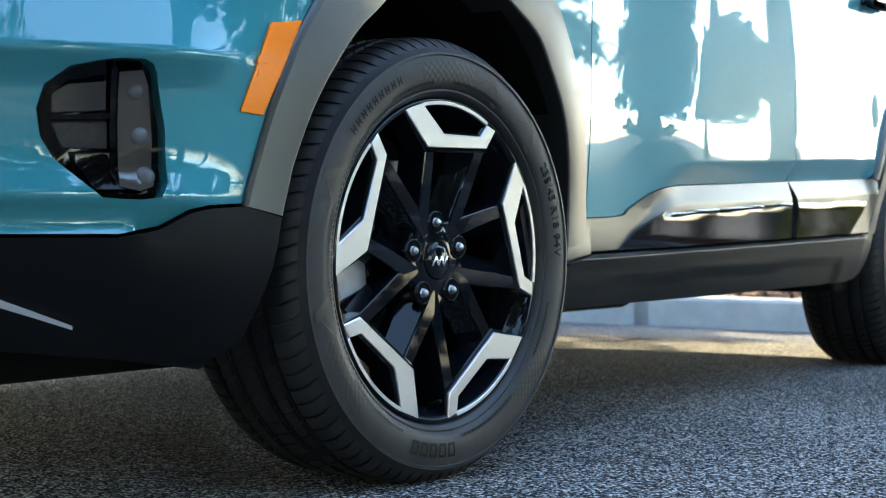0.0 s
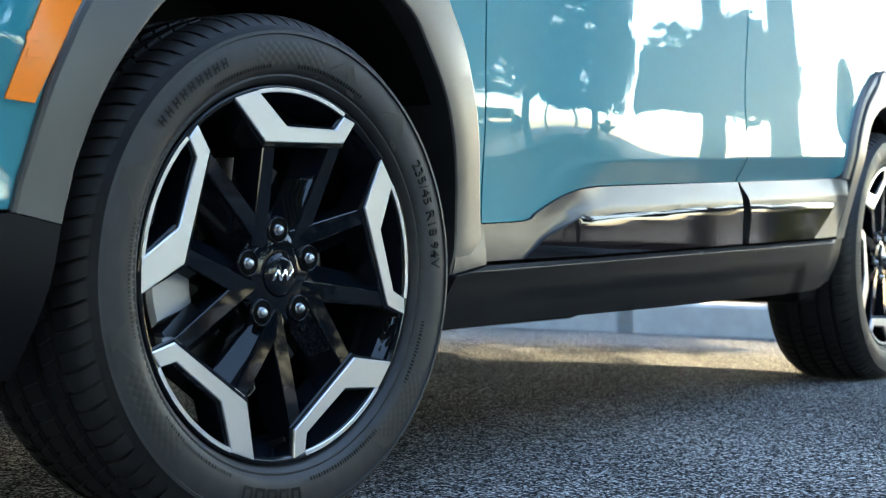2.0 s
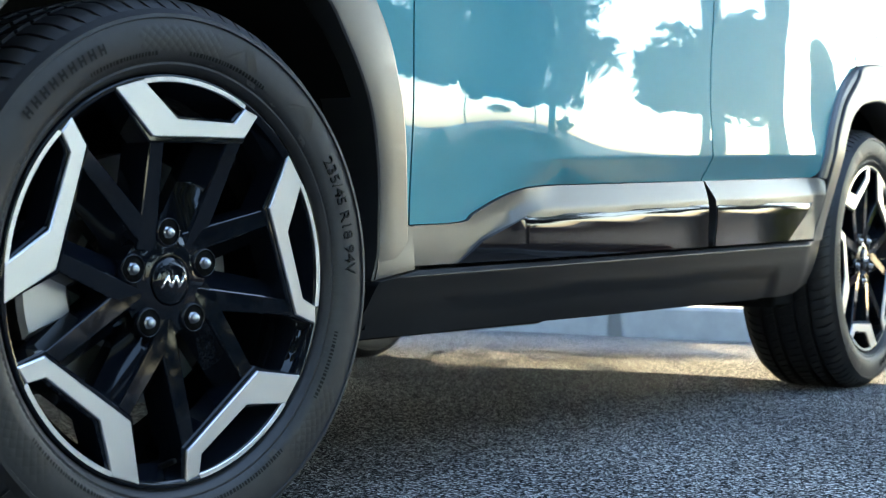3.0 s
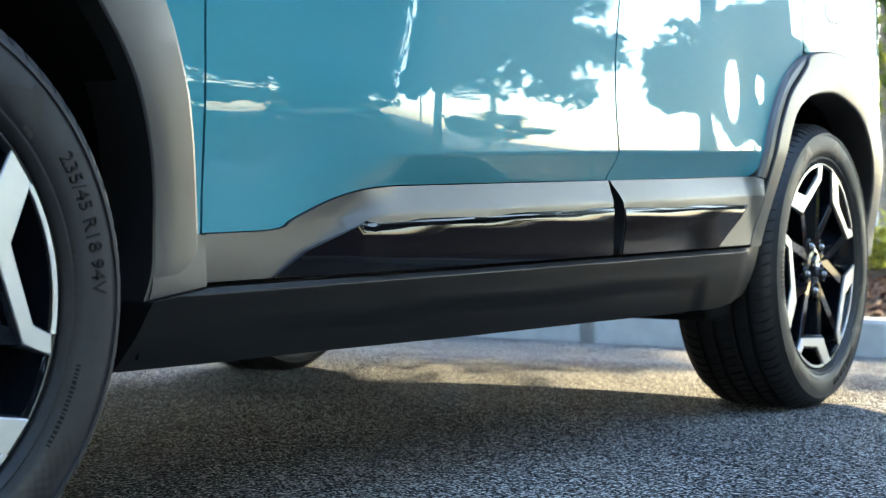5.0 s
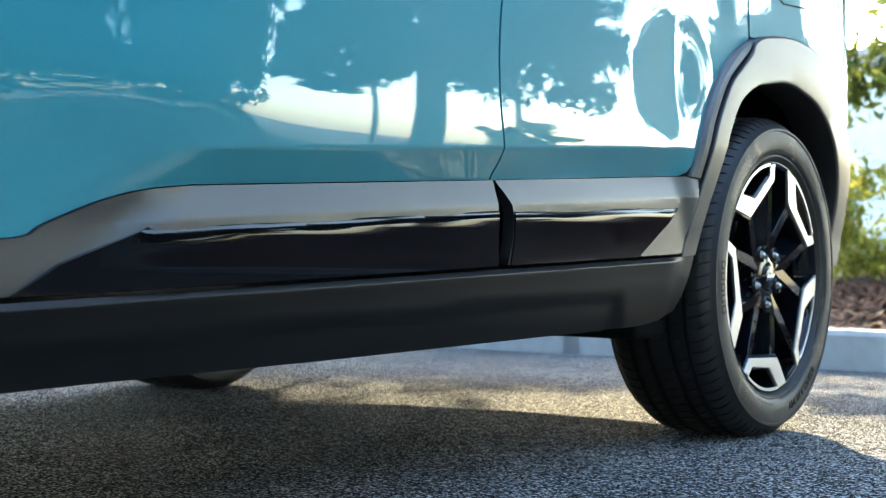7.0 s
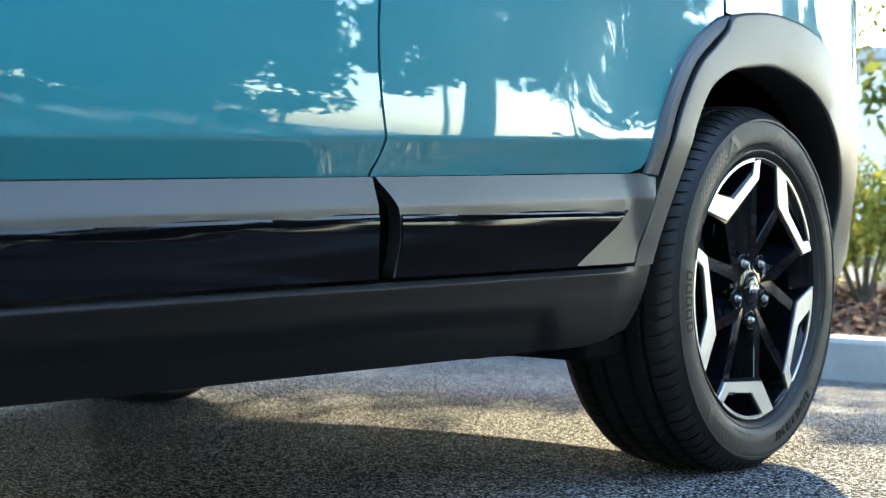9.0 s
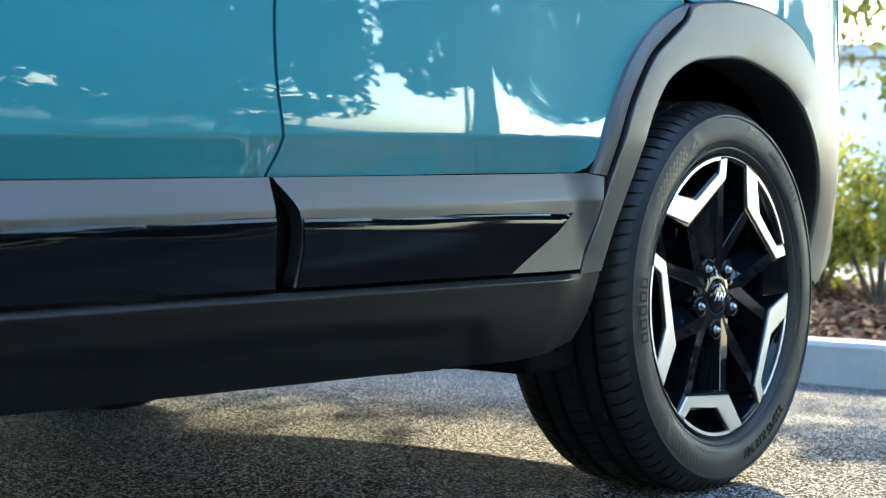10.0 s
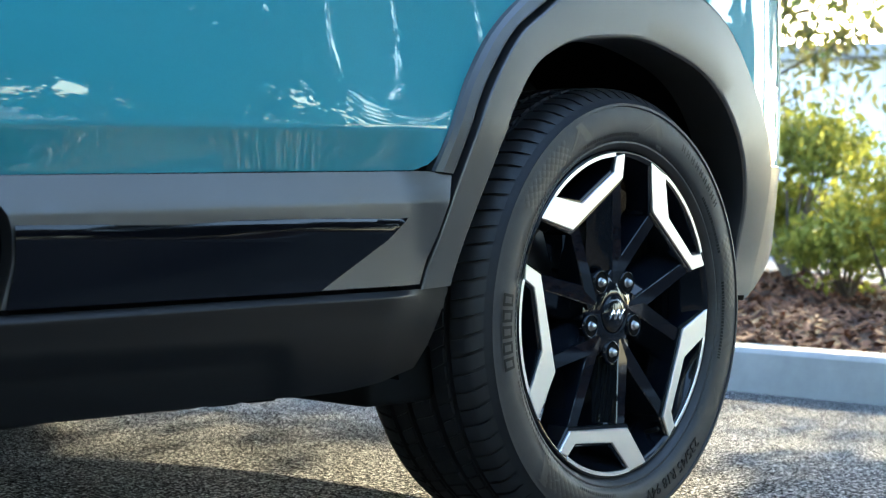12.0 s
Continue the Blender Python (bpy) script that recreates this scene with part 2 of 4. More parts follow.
def pf(x):
    """p for an x on the front or rear corner."""
    if x < F0:
        return F0 - math.asin(min(1, ((F0 - x) / FL) ** (1 / EXP))) / (math.pi / 2) * FP
    if x > R0:
        return R0 + math.asin(min(1, ((x - R0) / RL) ** (1 / EXP))) / (math.pi / 2) * RP
    return x


def ridge_z(p):
    return 0.516 + 0.05 * (p - 1) if p > 0.9 else 0.511 - 0.30 * (0.9 - p)


def off(p, z):
    """How far the body's skin stands out from the plan line at height z."""
    o = -0.012
    if z < 0.37:
        o -= 0.012 + 0.04 * ((0.37 - z) / 0.13) ** 2 * (1 if z > 0.2 else 1.2)
    elif z < 0.60:
        o -= 0.012 * (1 - smooth01(0.37, 0.60, z))
    if z > 1.05:
        o -= 0.32 * (z - 1.05)
    amp = smooth01(0.60, 1.0, p) * (1 - smooth01(2.75, 3.3, p))
    zr = ridge_z(p)
    rise = 0.045 + 0.17 * smooth01(2.15, 2.22, p)
    o += amp * 0.020 * min(1, max(0, (z - zr + rise) / rise))
    s = max(0.0, z - 0.53)
    o += (0.003 * s - 0.045 * s * s) * smooth01(0.45, 0.9, p)
    o -= 0.006 * math.exp(-((p - 2.13) / 0.10) ** 2 - ((z - 0.70) / 0.10) ** 2)
    o += 0.005 * math.exp(-((p - 0.80) / 0.16) ** 2 - ((z - 0.58) / 0.06) ** 2)
    if p < -0.40:
        w = smooth01(-0.42, -0.54, p)
        o += w * (0.022 * smooth01(0.548, 0.590, z) - 0.45 * max(0.0, min(z, 0.72) - 0.592))
        o += w * 0.016 * (1 - smooth01(0.412, 0.455, z)) - w * 0.5 * max(0.0, 0.408 - z) * (1 if z > 0.37 else 0)
    if p < F0:
        o -= 0.05 * smooth01(0.42, 0.24, z) * smooth01(-0.4, -0.8, p)
    return o


def skin(p, z, extra=0.0):
    x, y = plan_xy(p)
    x0, y0 = plan_xy(p - 0.004)
    x1, y1 = plan_xy(p + 0.004)
    t = Vector((x1 - x0, y1 - y0)).normalized()
    n = Vector((t.y, -t.x))
    o = off(p, z) + extra
    return Vector((x + n.x * o, y + n.y * o, z))


def shell(polys, extra=0.0, thick=0.02, step=0.05, fn=None, cuts=()):
    """A curved panel of the body from outlines in (p, z), with turned-in edges."""
    bm = bmesh.new()
    for pts in polys:
        bm.faces.new([bm.verts.new((p[0], 0, p[1])) for p in pts])
    lo = [min(p[i] for q in polys for p in q) for i in (0, 1)]
    hi = [max(p[i] for q in polys for p in q) for i in (0, 1)]
    for ax, nrm in ((0, (1, 0, 0)), (1, (0, 0, 1))):
        k = math.floor(lo[ax] / step) + 1
        while k * step < hi[ax]:
            co = [0, 0, 0]
            co[0 if ax == 0 else 2] = k * step + 0.00037
            bmesh.ops.bisect_plane(bm, geom=bm.verts[:] + bm.edges[:] + bm.faces[:], plane_co=co, plane_no=nrm, dist=1e-6)
            k += 1
    for co, nrm in cuts:
        bmesh.ops.bisect_plane(bm, geom=bm.verts[:] + bm.edges[:] + bm.faces[:], plane_co=co, plane_no=nrm, dist=1e-6)
    bmesh.ops.remove_doubles(bm, verts=bm.verts[:], dist=0.0004)
    bmesh.ops.triangulate(bm, faces=[f for f in bm.faces if len(f.verts) > 4])
    border = [e for e in bm.edges if len(e.link_faces) == 1]
    # outer skin first, then a small rounded lip and the turned-in edge
    flat = {v: (v.co.x, v.co.z) for v in bm.verts}
    for f in bm.faces:
        if f.normal.y > 0:
            f.normal_flip()
    r = bmesh.ops.extrude_edge_only(bm, edges=border)
    nv = [g for g in r["geom"] if isinstance(g, bmesh.types.BMVert)]
    for v in nv:
        flat[v] = None
    orig = {}
    for v in nv:
        for e in v.link_edges:
            w = e.other_vert(v)
            if flat.get(w) is not None:
                orig[v] = w
    for v, (p, z) in [(v, q) for v, q in flat.items() if q]:
        e = extra + (fn(p, z) if fn else 0)
        v.co = skin(p, z, e)
    for v in nv:
        p, z = flat[orig[v]]
        e = extra + (fn(p, z) if fn else 0)
        v.co = skin(p, z, e - thick)
    for e in border:
        e.smooth = False
    bmesh.ops.recalc_face_normals(bm, faces=bm.faces[:])
    return bm


def strip(inner, outer, profile, n=70):
    """A flare between two lines in (p, z); profile: (share of the way, height over the skin)."""
    bm = bmesh.new()
    a, b = spline(inner, n), spline(outer, n)
    rows = []
    for i in range(n):
        row = []
        for s, h in profile:
            q = a[i].lerp(b[i], s)
            row.append(bm.verts.new(skin(q.x, q.y, h)))
        rows.append(row)
    for r0, r1 in zip(rows, rows[1:]):
        for k in range(len(profile) - 1):
            bm.faces.new((r0[k], r0[k + 1], r1[k + 1], r1[k]))
    bmesh.ops.recalc_face_normals(bm, faces=bm.faces[:])
    sharpen(bm, 16)
    return bm


MID = -0.63
RIDGE = [((1, 0, 0.516 + d), (-0.05, 0, 1)) for d in (-0.005, -0.0015, 0.0015, 0.005)]
car = tagged(new("suv"), "parked teal compact SUV with grey plastic cladding and two-tone alloy wheels", "car")
ZB = 1.07                             # belt line


def paint_bottom(p):
    return 0.468 + 0.0433 * (p - 0.90)


def sill_top(p):
    return 0.333 + 0.0245 * (p - 0.5)


GAP_F = [(0.505, 0.399), (0.500, 0.52), (0.497, 0.66), (0.500, 0.80), (0.508, ZB)]
GAP_M = [(1.545, 0.495), (1.552, 0.536), (1.538, 0.60), (1.532, 0.67), (1.536, 0.74), (1.550, 0.82), (1.585, ZB)]
CURVE = [(0.505, 0.399), (0.64, 0.405), (0.675, 0.419), (0.753, 0.446), (0.824, 0.461), (0.90, 0.468)]
ARCH_F_IN = [(-0.3755, 0.390), (-0.370, 0.412), (-0.364, 0.436), (-0.357, 0.462), (-0.325, 0.535), (-0.275, 0.605), (-0.212, 0.665), (-0.10, 0.738),
             (0.06, 0.768), (0.25, 0.705), (0.314, 0.648), (0.370, 0.568), (0.402, 0.475), (0.410, 0.39), (0.408, 0.350), (0.402, 0.320)]
ARCH_F_OUT = [(-0.442, 0.403), (-0.438, 0.417), (-0.433, 0.436), (-0.426, 0.456), (-0.406, 0.519), (-0.383, 0.574), (-0.342, 0.647), (-0.23, 0.762),
              (0.03, 0.845), (0.29, 0.80), (0.407, 0.69), (0.452, 0.60), (0.475, 0.515), (0.490, 0.42), (0.496, 0.37), (0.497, 0.333)]
ARCH_R_IN = [(2.243, 0.378), (2.262, 0.440), (2.288, 0.512), (2.313, 0.575), (2.335, 0.620), (2.372, 0.668), (2.415, 0.694), (2.455, 0.709), (2.500, 0.717),
             (2.605, 0.728), (2.700, 0.716), (2.790, 0.690), (2.860, 0.643), (2.915, 0.570), (2.940, 0.500), (2.937, 0.430), (2.925, 0.350)]
ARCH_R_OUT = [(2.189, 0.374), (2.211, 0.440), (2.234, 0.515), (2.259, 0.582), (2.288, 0.640), (2.338, 0.706), (2.393, 0.745), (2.436, 0.775), (2.468, 0.806),
              (2.605, 0.825), (2.755, 0.816), (2.860, 0.775), (2.940, 0.695), (3.000, 0.610), (3.030, 0.550), (3.025, 0.450), (2.990, 0.350)]
DOOR_FLARE_OUT = [(2.196, 0.523), (2.224, 0.588), (2.250, 0.645), (2.290, 0.703), (2.345, 0.752), (2.400, 0.784), (2.449, 0.804)]
DOOR_FLARE_IN = [(2.228, 0.520), (2.252, 0.584), (2.281, 0.643), (2.331, 0.709), (2.386, 0.748), (2.429, 0.776), (2.443, 0.800)]
DOOR_EDGE = [(2.183, 0.381), (2.194, 0.412), (2.206, 0.445), (2.216, 0.480), (2.227, 0.519)]


def pts(line, n):
    return [tuple(v) for v in spline(line, n)]


def body_side(parent):
    """All outer panels of one side of the car."""
    made = []

    def add(*a, **k):
        ob = part(*a, **k)
        made.append(ob)
        return ob
    # front wing above and behind the arch
    out = pts(ARCH_F_OUT, 60)
    hi = [q for q in out if q[1] > 0.70 and q[0] < 0.1] + [q for q in out if q[0] >= 0.1 and q[1] > 0.398]
    wing = [(-0.33, 0.72)] + [q for q in hi if q[0] > -0.3] + [(0.493, 0.398), (0.501, 0.398)] + [(x - 0.004, z) for x, z in pts(GAP_F, 14)][1:] + [(-0.33, ZB)]
    add("front_wing", shell([wing]), paint, parent)
    # doors
    door = pts(CURVE, 22) + [(1.2, paint_bottom(1.2))] + [(x - 0.0025, z) for x, z in pts(GAP_M, 24)] + [(x, z) for x, z in pts(GAP_F, 14)][::-1][:-1]
    add("front_door", shell([door], step=0.03, cuts=RIDGE), paint, parent)
    rd = [(x + 0.0025, z) for x, z in pts(GAP_M, 24)][::-1] + [(1.9, paint_bottom(1.9)), (2.170, paint_bottom(2.17)), (2.190, 0.531)] + pts(DOOR_FLARE_OUT, 20)[1:] + [(2.446, 0.87), (2.475, ZB)]
    add("rear_door", shell([rd], step=0.03, cuts=RIDGE), paint, parent)
    # rear quarter
    ro = [q for q in pts(ARCH_R_OUT, 60) if q[0] > 2.46 and q[1] > 0.566]
    tip = pf(3.17)
    quarter = [(2.458, 0.81)] + ro + [(3.022, 0.566), (tip - 0.02, 0.566), (tip, 0.58), (pf(3.20), 0.75), (pf(3.22), ZB), (2.483, ZB), (2.454, 0.87)]
    add("rear_quarter", shell([quarter], step=0.03), paint, parent)
    back = [(tip + 0.006, 0.60), (R0 + RP, 0.60), (R0 + RP, ZB), (pf(3.22) + 0.006, ZB), (pf(3.20) + 0.006, 0.75)]
    rim_ = [(2.60, 0.905), (2.63, 0.895), (2.75, 0.900), (2.775, 0.915), (2.78, 1.02), (2.76, 1.035), (2.62, 1.035), (2.60, 1.02)]
    add("flap_gap", shell([rim_], extra=0.0006, thick=0.004, step=0.03), liner, parent)
    cx, cz = 2.69, 0.966
    add("fuel_flap", shell([[(cx + (q[0] - cx) * 0.965, cz + (q[1] - cz) * 0.955) for q in rim_]], extra=0.0014, thick=0.004, step=0.03), paint, parent)
    add("tailgate_side", shell([back]), paint, parent)
    # front bumper, split round the lamp recess
    hole = HOLE
    mid = MID
    top = 0.72
    hi_z = 0.579
    lo_z = 0.4085
    left = [(F0 - FP, 0.36), (mid, 0.366), (mid, lo_z)] + HOLE_L + [(mid, hi_z), (mid, top), (F0 - FP, top)]
    edge = [q for q in pts(ARCH_F_OUT, 60) if q[0] < -0.2 and 0.405 < q[1] < 0.72]
    right = [(mid, 0.366), (-0.571, 0.376), (-0.530, 0.397), (-0.499, 0.403), (-0.440, 0.406)] + edge + [(-0.262, top), (mid, top), (mid, hi_z)] + HOLE_R[::-1] + [(mid, lo_z)]
    add("front_bumper", shell([left, right], step=0.02, thick=0.035, cuts=[((0, 0, z), (0, 0, 1)) for z in (0.586, 0.592, 0.598, 0.413, 0.406)]), paint, parent)
    # dark lower bumper
    low = [(F0 - FP, 0.355), (mid, 0.361), (-0.571, 0.371), (-0.530, 0.392), (-0.499, 0.398), (-0.442, 0.4015), (-0.376, 0.389), (-0.388, 0.322), (-0.403, 0.265), (-0.412, 0.225), (-0.455, 0.205), (-0.46, 0.188), (-0.62, 0.206), (-0.81, 0.217), (F0 - FP, 0.225)]
    add("lower_bumper", shell([low], extra=0.010, thick=0.03), darkplastic, parent, "unpainted black lower bumper")
    lipp = [(-1.2, 0.36), (-0.90, 0.312), (-0.794, 0.2845), (-0.690, 0.2505), (-0.690, 0.2455), (-0.794, 0.274), (-0.90, 0.300), (-1.2, 0.35)]
    add("skid_trim", shell([lipp], extra=0.018, thick=0.02), silver, parent, "silver skid plate edge")
    # arches
    prof = [(0.0, -0.07), (0.0, 0.0135), (0.025, 0.017), (0.06, 0.0180), (0.50, 0.0182), (0.95, 0.0168), (0.985, 0.0155), (1.0, 0.0125), (1.0, -0.022)]
    low_prof = [(0.0, -0.07), (0.0, 0.0100), (0.025, 0.0125), (0.06, 0.0132), (0.50, 0.0125), (0.90, 0.0095), (0.97, 0.0070), (1.0, 0.0035), (1.0, -0.02)]
    add("front_arch_trim", strip(ARCH_F_IN, ARCH_F_OUT, low_prof, 80), clad, parent)
    foot = [(0.406, 0.322), (0.414, 0.378), (0.487, 0.398), (0.501, 0.396), (0.501, sill_top(0.5) + 0.002)]
    add("arch_foot", shell([foot], extra=0.009, step=0.02, fn=lambda p, z: 0.006 * smooth01(0.38, 0.33, z)), clad, parent)
    add("rear_arch_trim", strip(ARCH_R_IN, ARCH_R_OUT, prof, 80), clad, parent)
    profd = [(0.06, -0.022), (0.06, 0.008), (0.08, 0.012), (0.2, 0.0135), (0.7, 0.011), (0.94, 0.006), (1.0, 0.001), (1.0, -0.01)]
    add("door_arch_trim", strip(DOOR_FLARE_IN, DOOR_FLARE_OUT, profd, 40), clad, parent)
    rb = [(3.0, 0.34), (3.028, 0.45), (3.016, 0.563), (tip - 0.02, 0.563), (R0 + RP, 0.57), (R0 + RP, 0.44), (pf(3.25), 0.44), (pf(3.19), 0.44), (pf(3.12), 0.40)]
    add("rear_bumper", shell([rb], extra=0.002, thick=0.04), clad, parent, "grey plastic lower rear bumper")
    # door cladding
    fc = [(0.505, sill_top(0.5) + 0.006), (1.0, sill_top(1.0) + 0.006), (1.552, sill_top(1.552) + 0.006), (1.549, 0.43), (1.546, paint_bottom(1.546) - 0.0015)] + [(1.2, paint_bottom(1.2) - 0.0015)] + [(x, z - 0.0015) for x, z in pts(CURVE, 22)][::-1]
    def chamfer(p, z):
        top_z = paint_bottom(p) if p > 0.9 else 0.468 - 0.5 * (0.9 - p) * smooth01(0.9, 0.7, p)
        return 0.014 * min(1, max(0, (top_z - z) / 0.040)) * smooth01(0.55, 0.85, p)
    fold = [((0.9, 0, 0.428 + d), (-0.0433, 0, 1)) for d in (-0.002, 0.002)]
    add("front_door_cladding", shell([fc], extra=0.005, step=0.02, fn=chamfer, cuts=fold), clad, parent)
    rc = [(1.583, sill_top(1.58) + 0.006), (2.0, sill_top(2.0) + 0.006), (2.16, sill_top(2.16) + 0.006)] + DOOR_EDGE + [(2.200, 0.521), (2.185, paint_bottom(2.185) - 0.001), (1.9, paint_bottom(1.9) - 0.0015), (1.552, paint_bottom(1.552) - 0.0015)] + pts([(1.552, 0.492), (1.572, 0.475), (1.590, 0.45), (1.594, 0.41), (1.583, 0.368)], 12)[1:-1]
    add("rear_door_cladding", shell([rc], extra=0.005, step=0.02, fn=chamfer, cuts=fold), clad, parent)
    dark = [(1.545, 0.372), (1.60, 0.374), (1.60, 0.49), (1.545, 0.49)]
    add("cladding_gap", shell([dark], extra=-0.012, thick=0.005), liner, parent)
    bev = lambda lo_fn, hi_fn: (lambda p, z: -0.006 * smooth01(hi_fn(p) - 0.014, hi_fn(p), z) ** 2 - 0.014 * (1 - smooth01(0.60, 0.85, p)))
    hi_f = lambda p: 0.421 + 0.0453 * (p - 0.826)
    gf = [(0.632, sill_top(0.63) + 0.0055), (1.0, sill_top(1.0) + 0.0055), (1.551, sill_top(1.55) + 0.0055), (1.5485, hi_f(1.5485)), (1.2, hi_f(1.2)), (0.835, 0.4215), (0.822, 0.419), (0.805, 0.412), (0.695, 0.376)]
    add("front_door_insert", shell([gf], extra=0.0215, step=0.012, fn=bev(None, hi_f)), gloss, parent, "gloss black insert")
    hi_r = lambda p: 0.4535 + 0.0310 * (p - 1.60)
    gr = [(1.588, sill_top(1.59) + 0.0055), (1.8, sill_top(1.8) + 0.0055), (2.01, sill_top(2.01) + 0.0055), (2.12, 0.436), (2.158, 0.466), (2.156, 0.4705), (1.9, hi_r(1.9)), (1.594, hi_r(1.594)), (1.597, 0.41)]
    add("rear_door_insert", shell([gr], extra=0.0215, step=0.012, fn=bev(None, hi_r)), gloss, parent, "gloss black insert")
    # sill
    sl = [(0.375, 0.238), (1.2, 0.240), (1.9, 0.246), (2.08, 0.250), (2.15, 0.258), (2.205, 0.272), (2.217, 0.300), (2.229, 0.335), (2.242, 0.372), (2.240, 0.377), (2.188, sill_top(2.188)), (1.3, sill_top(1.3)), (0.503, sill_top(0.5)), (0.402, 0.319), (0.392, 0.280)]

    def recess(p, z):
        top_z = 0.300 + 0.022 * (p - 1.3)
        a = smooth01(1.98, 1.93, p + (0.31 - z) * -0.6) * smooth01(0.5, 0.8, p)
        end = smooth01(2.12, 2.20, p)
        return -0.010 * a * smooth01(top_z, top_z - 0.008, z) - 0.009 * end + (1 - end) * 0.004 * smooth01(sill_top(p) - 0.025, sill_top(p) - 0.009, z) - 0.009 * (1 - end) * max(0.0, (z - sill_top(p) + 0.007) / 0.007)
    add("sill", shell([sl], extra=0.0225, step=0.012, thick=0.06, fn=recess, cuts=[((0.5, 0, 0.333 - d), (-0.0245, 0, 1)) for d in (0.0085, 0.007, 0.0055, 0.003)]), sillplastic, parent)
    for x in (1.84, 1.90, 1.96):
        bm = bmesh.new()
        box(bm, (x, 0.070, 0.241), (x + 0.045, 0.085, 0.27), 0.003)
        add("sill_clip", bm, under, parent)
    bm = bmesh.new()
    box(bm, (2.19, 0.10, 0.215), (2.33, 0.34, 0.30), 0.012)
    add("air_deflector", bm, under, parent)
    # marker lamp
    mk = [(-0.451, 0.522), (-0.413, 0.519), (-0.346, 0.646), (-0.402, 0.638)]
    mark = shell([mk], extra=0.004, thick=0.02, step=0.02)
    mark_ob = add("marker_lamp", mark, amber, parent, "amber side marker lens")
    for dz in (-0.008, 0.010):
        c = (-0.4155, 0.580 + dz)
        bm = shell([[(c[0] - 0.011, c[1] - 0.005), (c[0] + 0.009, c[1] - 0.005), (c[0] + 0.012, c[1] + 0.005), (c[0] - 0.008, c[1] + 0.005)]], extra=0.0052, thick=0.004)
        made.append(part("reflector_pad", bm, amber, mark_ob))
    # fog lamp unit
    bm = shell([hole], extra=-0.034, thick=0.01, step=0.03)
    unit = add("fog_lamp", bm, gloss, parent, "gloss black fog lamp housing with round projectors")

    def inner(name, poly, extra, mat, label=""):
        made.append(part(name, shell([poly], extra=extra, thick=0.012, step=0.03), mat, unit, label))
    cx = pf(-0.575)
    inner("lens", [(-0.628, 0.424), (-0.599, 0.419), (-0.580, 0.425), (-0.581, 0.488), (-0.588, 0.550), (-0.598, 0.567), (-0.630, 0.564), (-0.631, 0.500)], -0.012, lens_lamp, "smoked lamp lens")
    inner("air_duct", [(-0.721, 0.513), (-0.647, 0.518), (-0.647, 0.553), (-0.700, 0.548), (-0.721, 0.536)], -0.018, lens_dark)
    inner("air_duct", [(-0.707, 0.471), (-0.645, 0.471), (-0.645, 0.503), (-0.722, 0.500)], -0.018, lens_dark)
    inner("lower_panel", [(-0.663, 0.420), (-0.619, 0.421), (-0.637, 0.466), (-0.699, 0.466)], -0.014, gloss)
    inner("crossbar", [(-0.728, 0.503), (-0.636, 0.507), (-0.636, 0.514), (-0.728, 0.509)], -0.004, gloss)
    inner("upright", [(-0.642, 0.440), (-0.634, 0.430), (-0.634, 0.570), (-0.642, 0.566)], -0.006, gloss)
    for z, q in ((0.437, -0.590), (0.487, -0.598), (0.543, -0.606)):
        bm = bmesh.new()
        bmesh.ops.create_uvsphere(bm, u_segments=16, v_segments=10, radius=0.013)
        c = skin(q, z, -0.018)
        for v in bm.verts:
            v.co = v.co + c
        made.append(part("projector", bm, lamp_core, unit))
    return made


HOLE_L = [(-0.653, 0.410), (-0.718, 0.456), (-0.736, 0.483), (-0.741, 0.517), (-0.731, 0.546), (-0.697, 0.568), (-0.650, 0.577)]
HOLE_R = [(-0.600, 0.408), (-0.572, 0.411), (-0.562, 0.430), (-0.565, 0.495), (-0.580, 0.563), (-0.588, 0.574), (-0.600, 0.579)]
HOLE = [(MID, 0.4085)] + HOLE_R + [(MID, 0.579)] + HOLE_L[::-1]

near_side = body_side(car)
MIRROR = Matrix.Translation((0, 2 * HALF, 0)) @ Matrix.Diagonal((1, -1, 1, 1))
twin = {}
for ob in near_side:
    c = ob.copy()
    scene.collection.objects.link(c)
    c.parent = twin.get(ob.parent, ob.parent)
    if ob.parent is car:
        c.matrix_basis = MIRROR
    twin[ob] = c


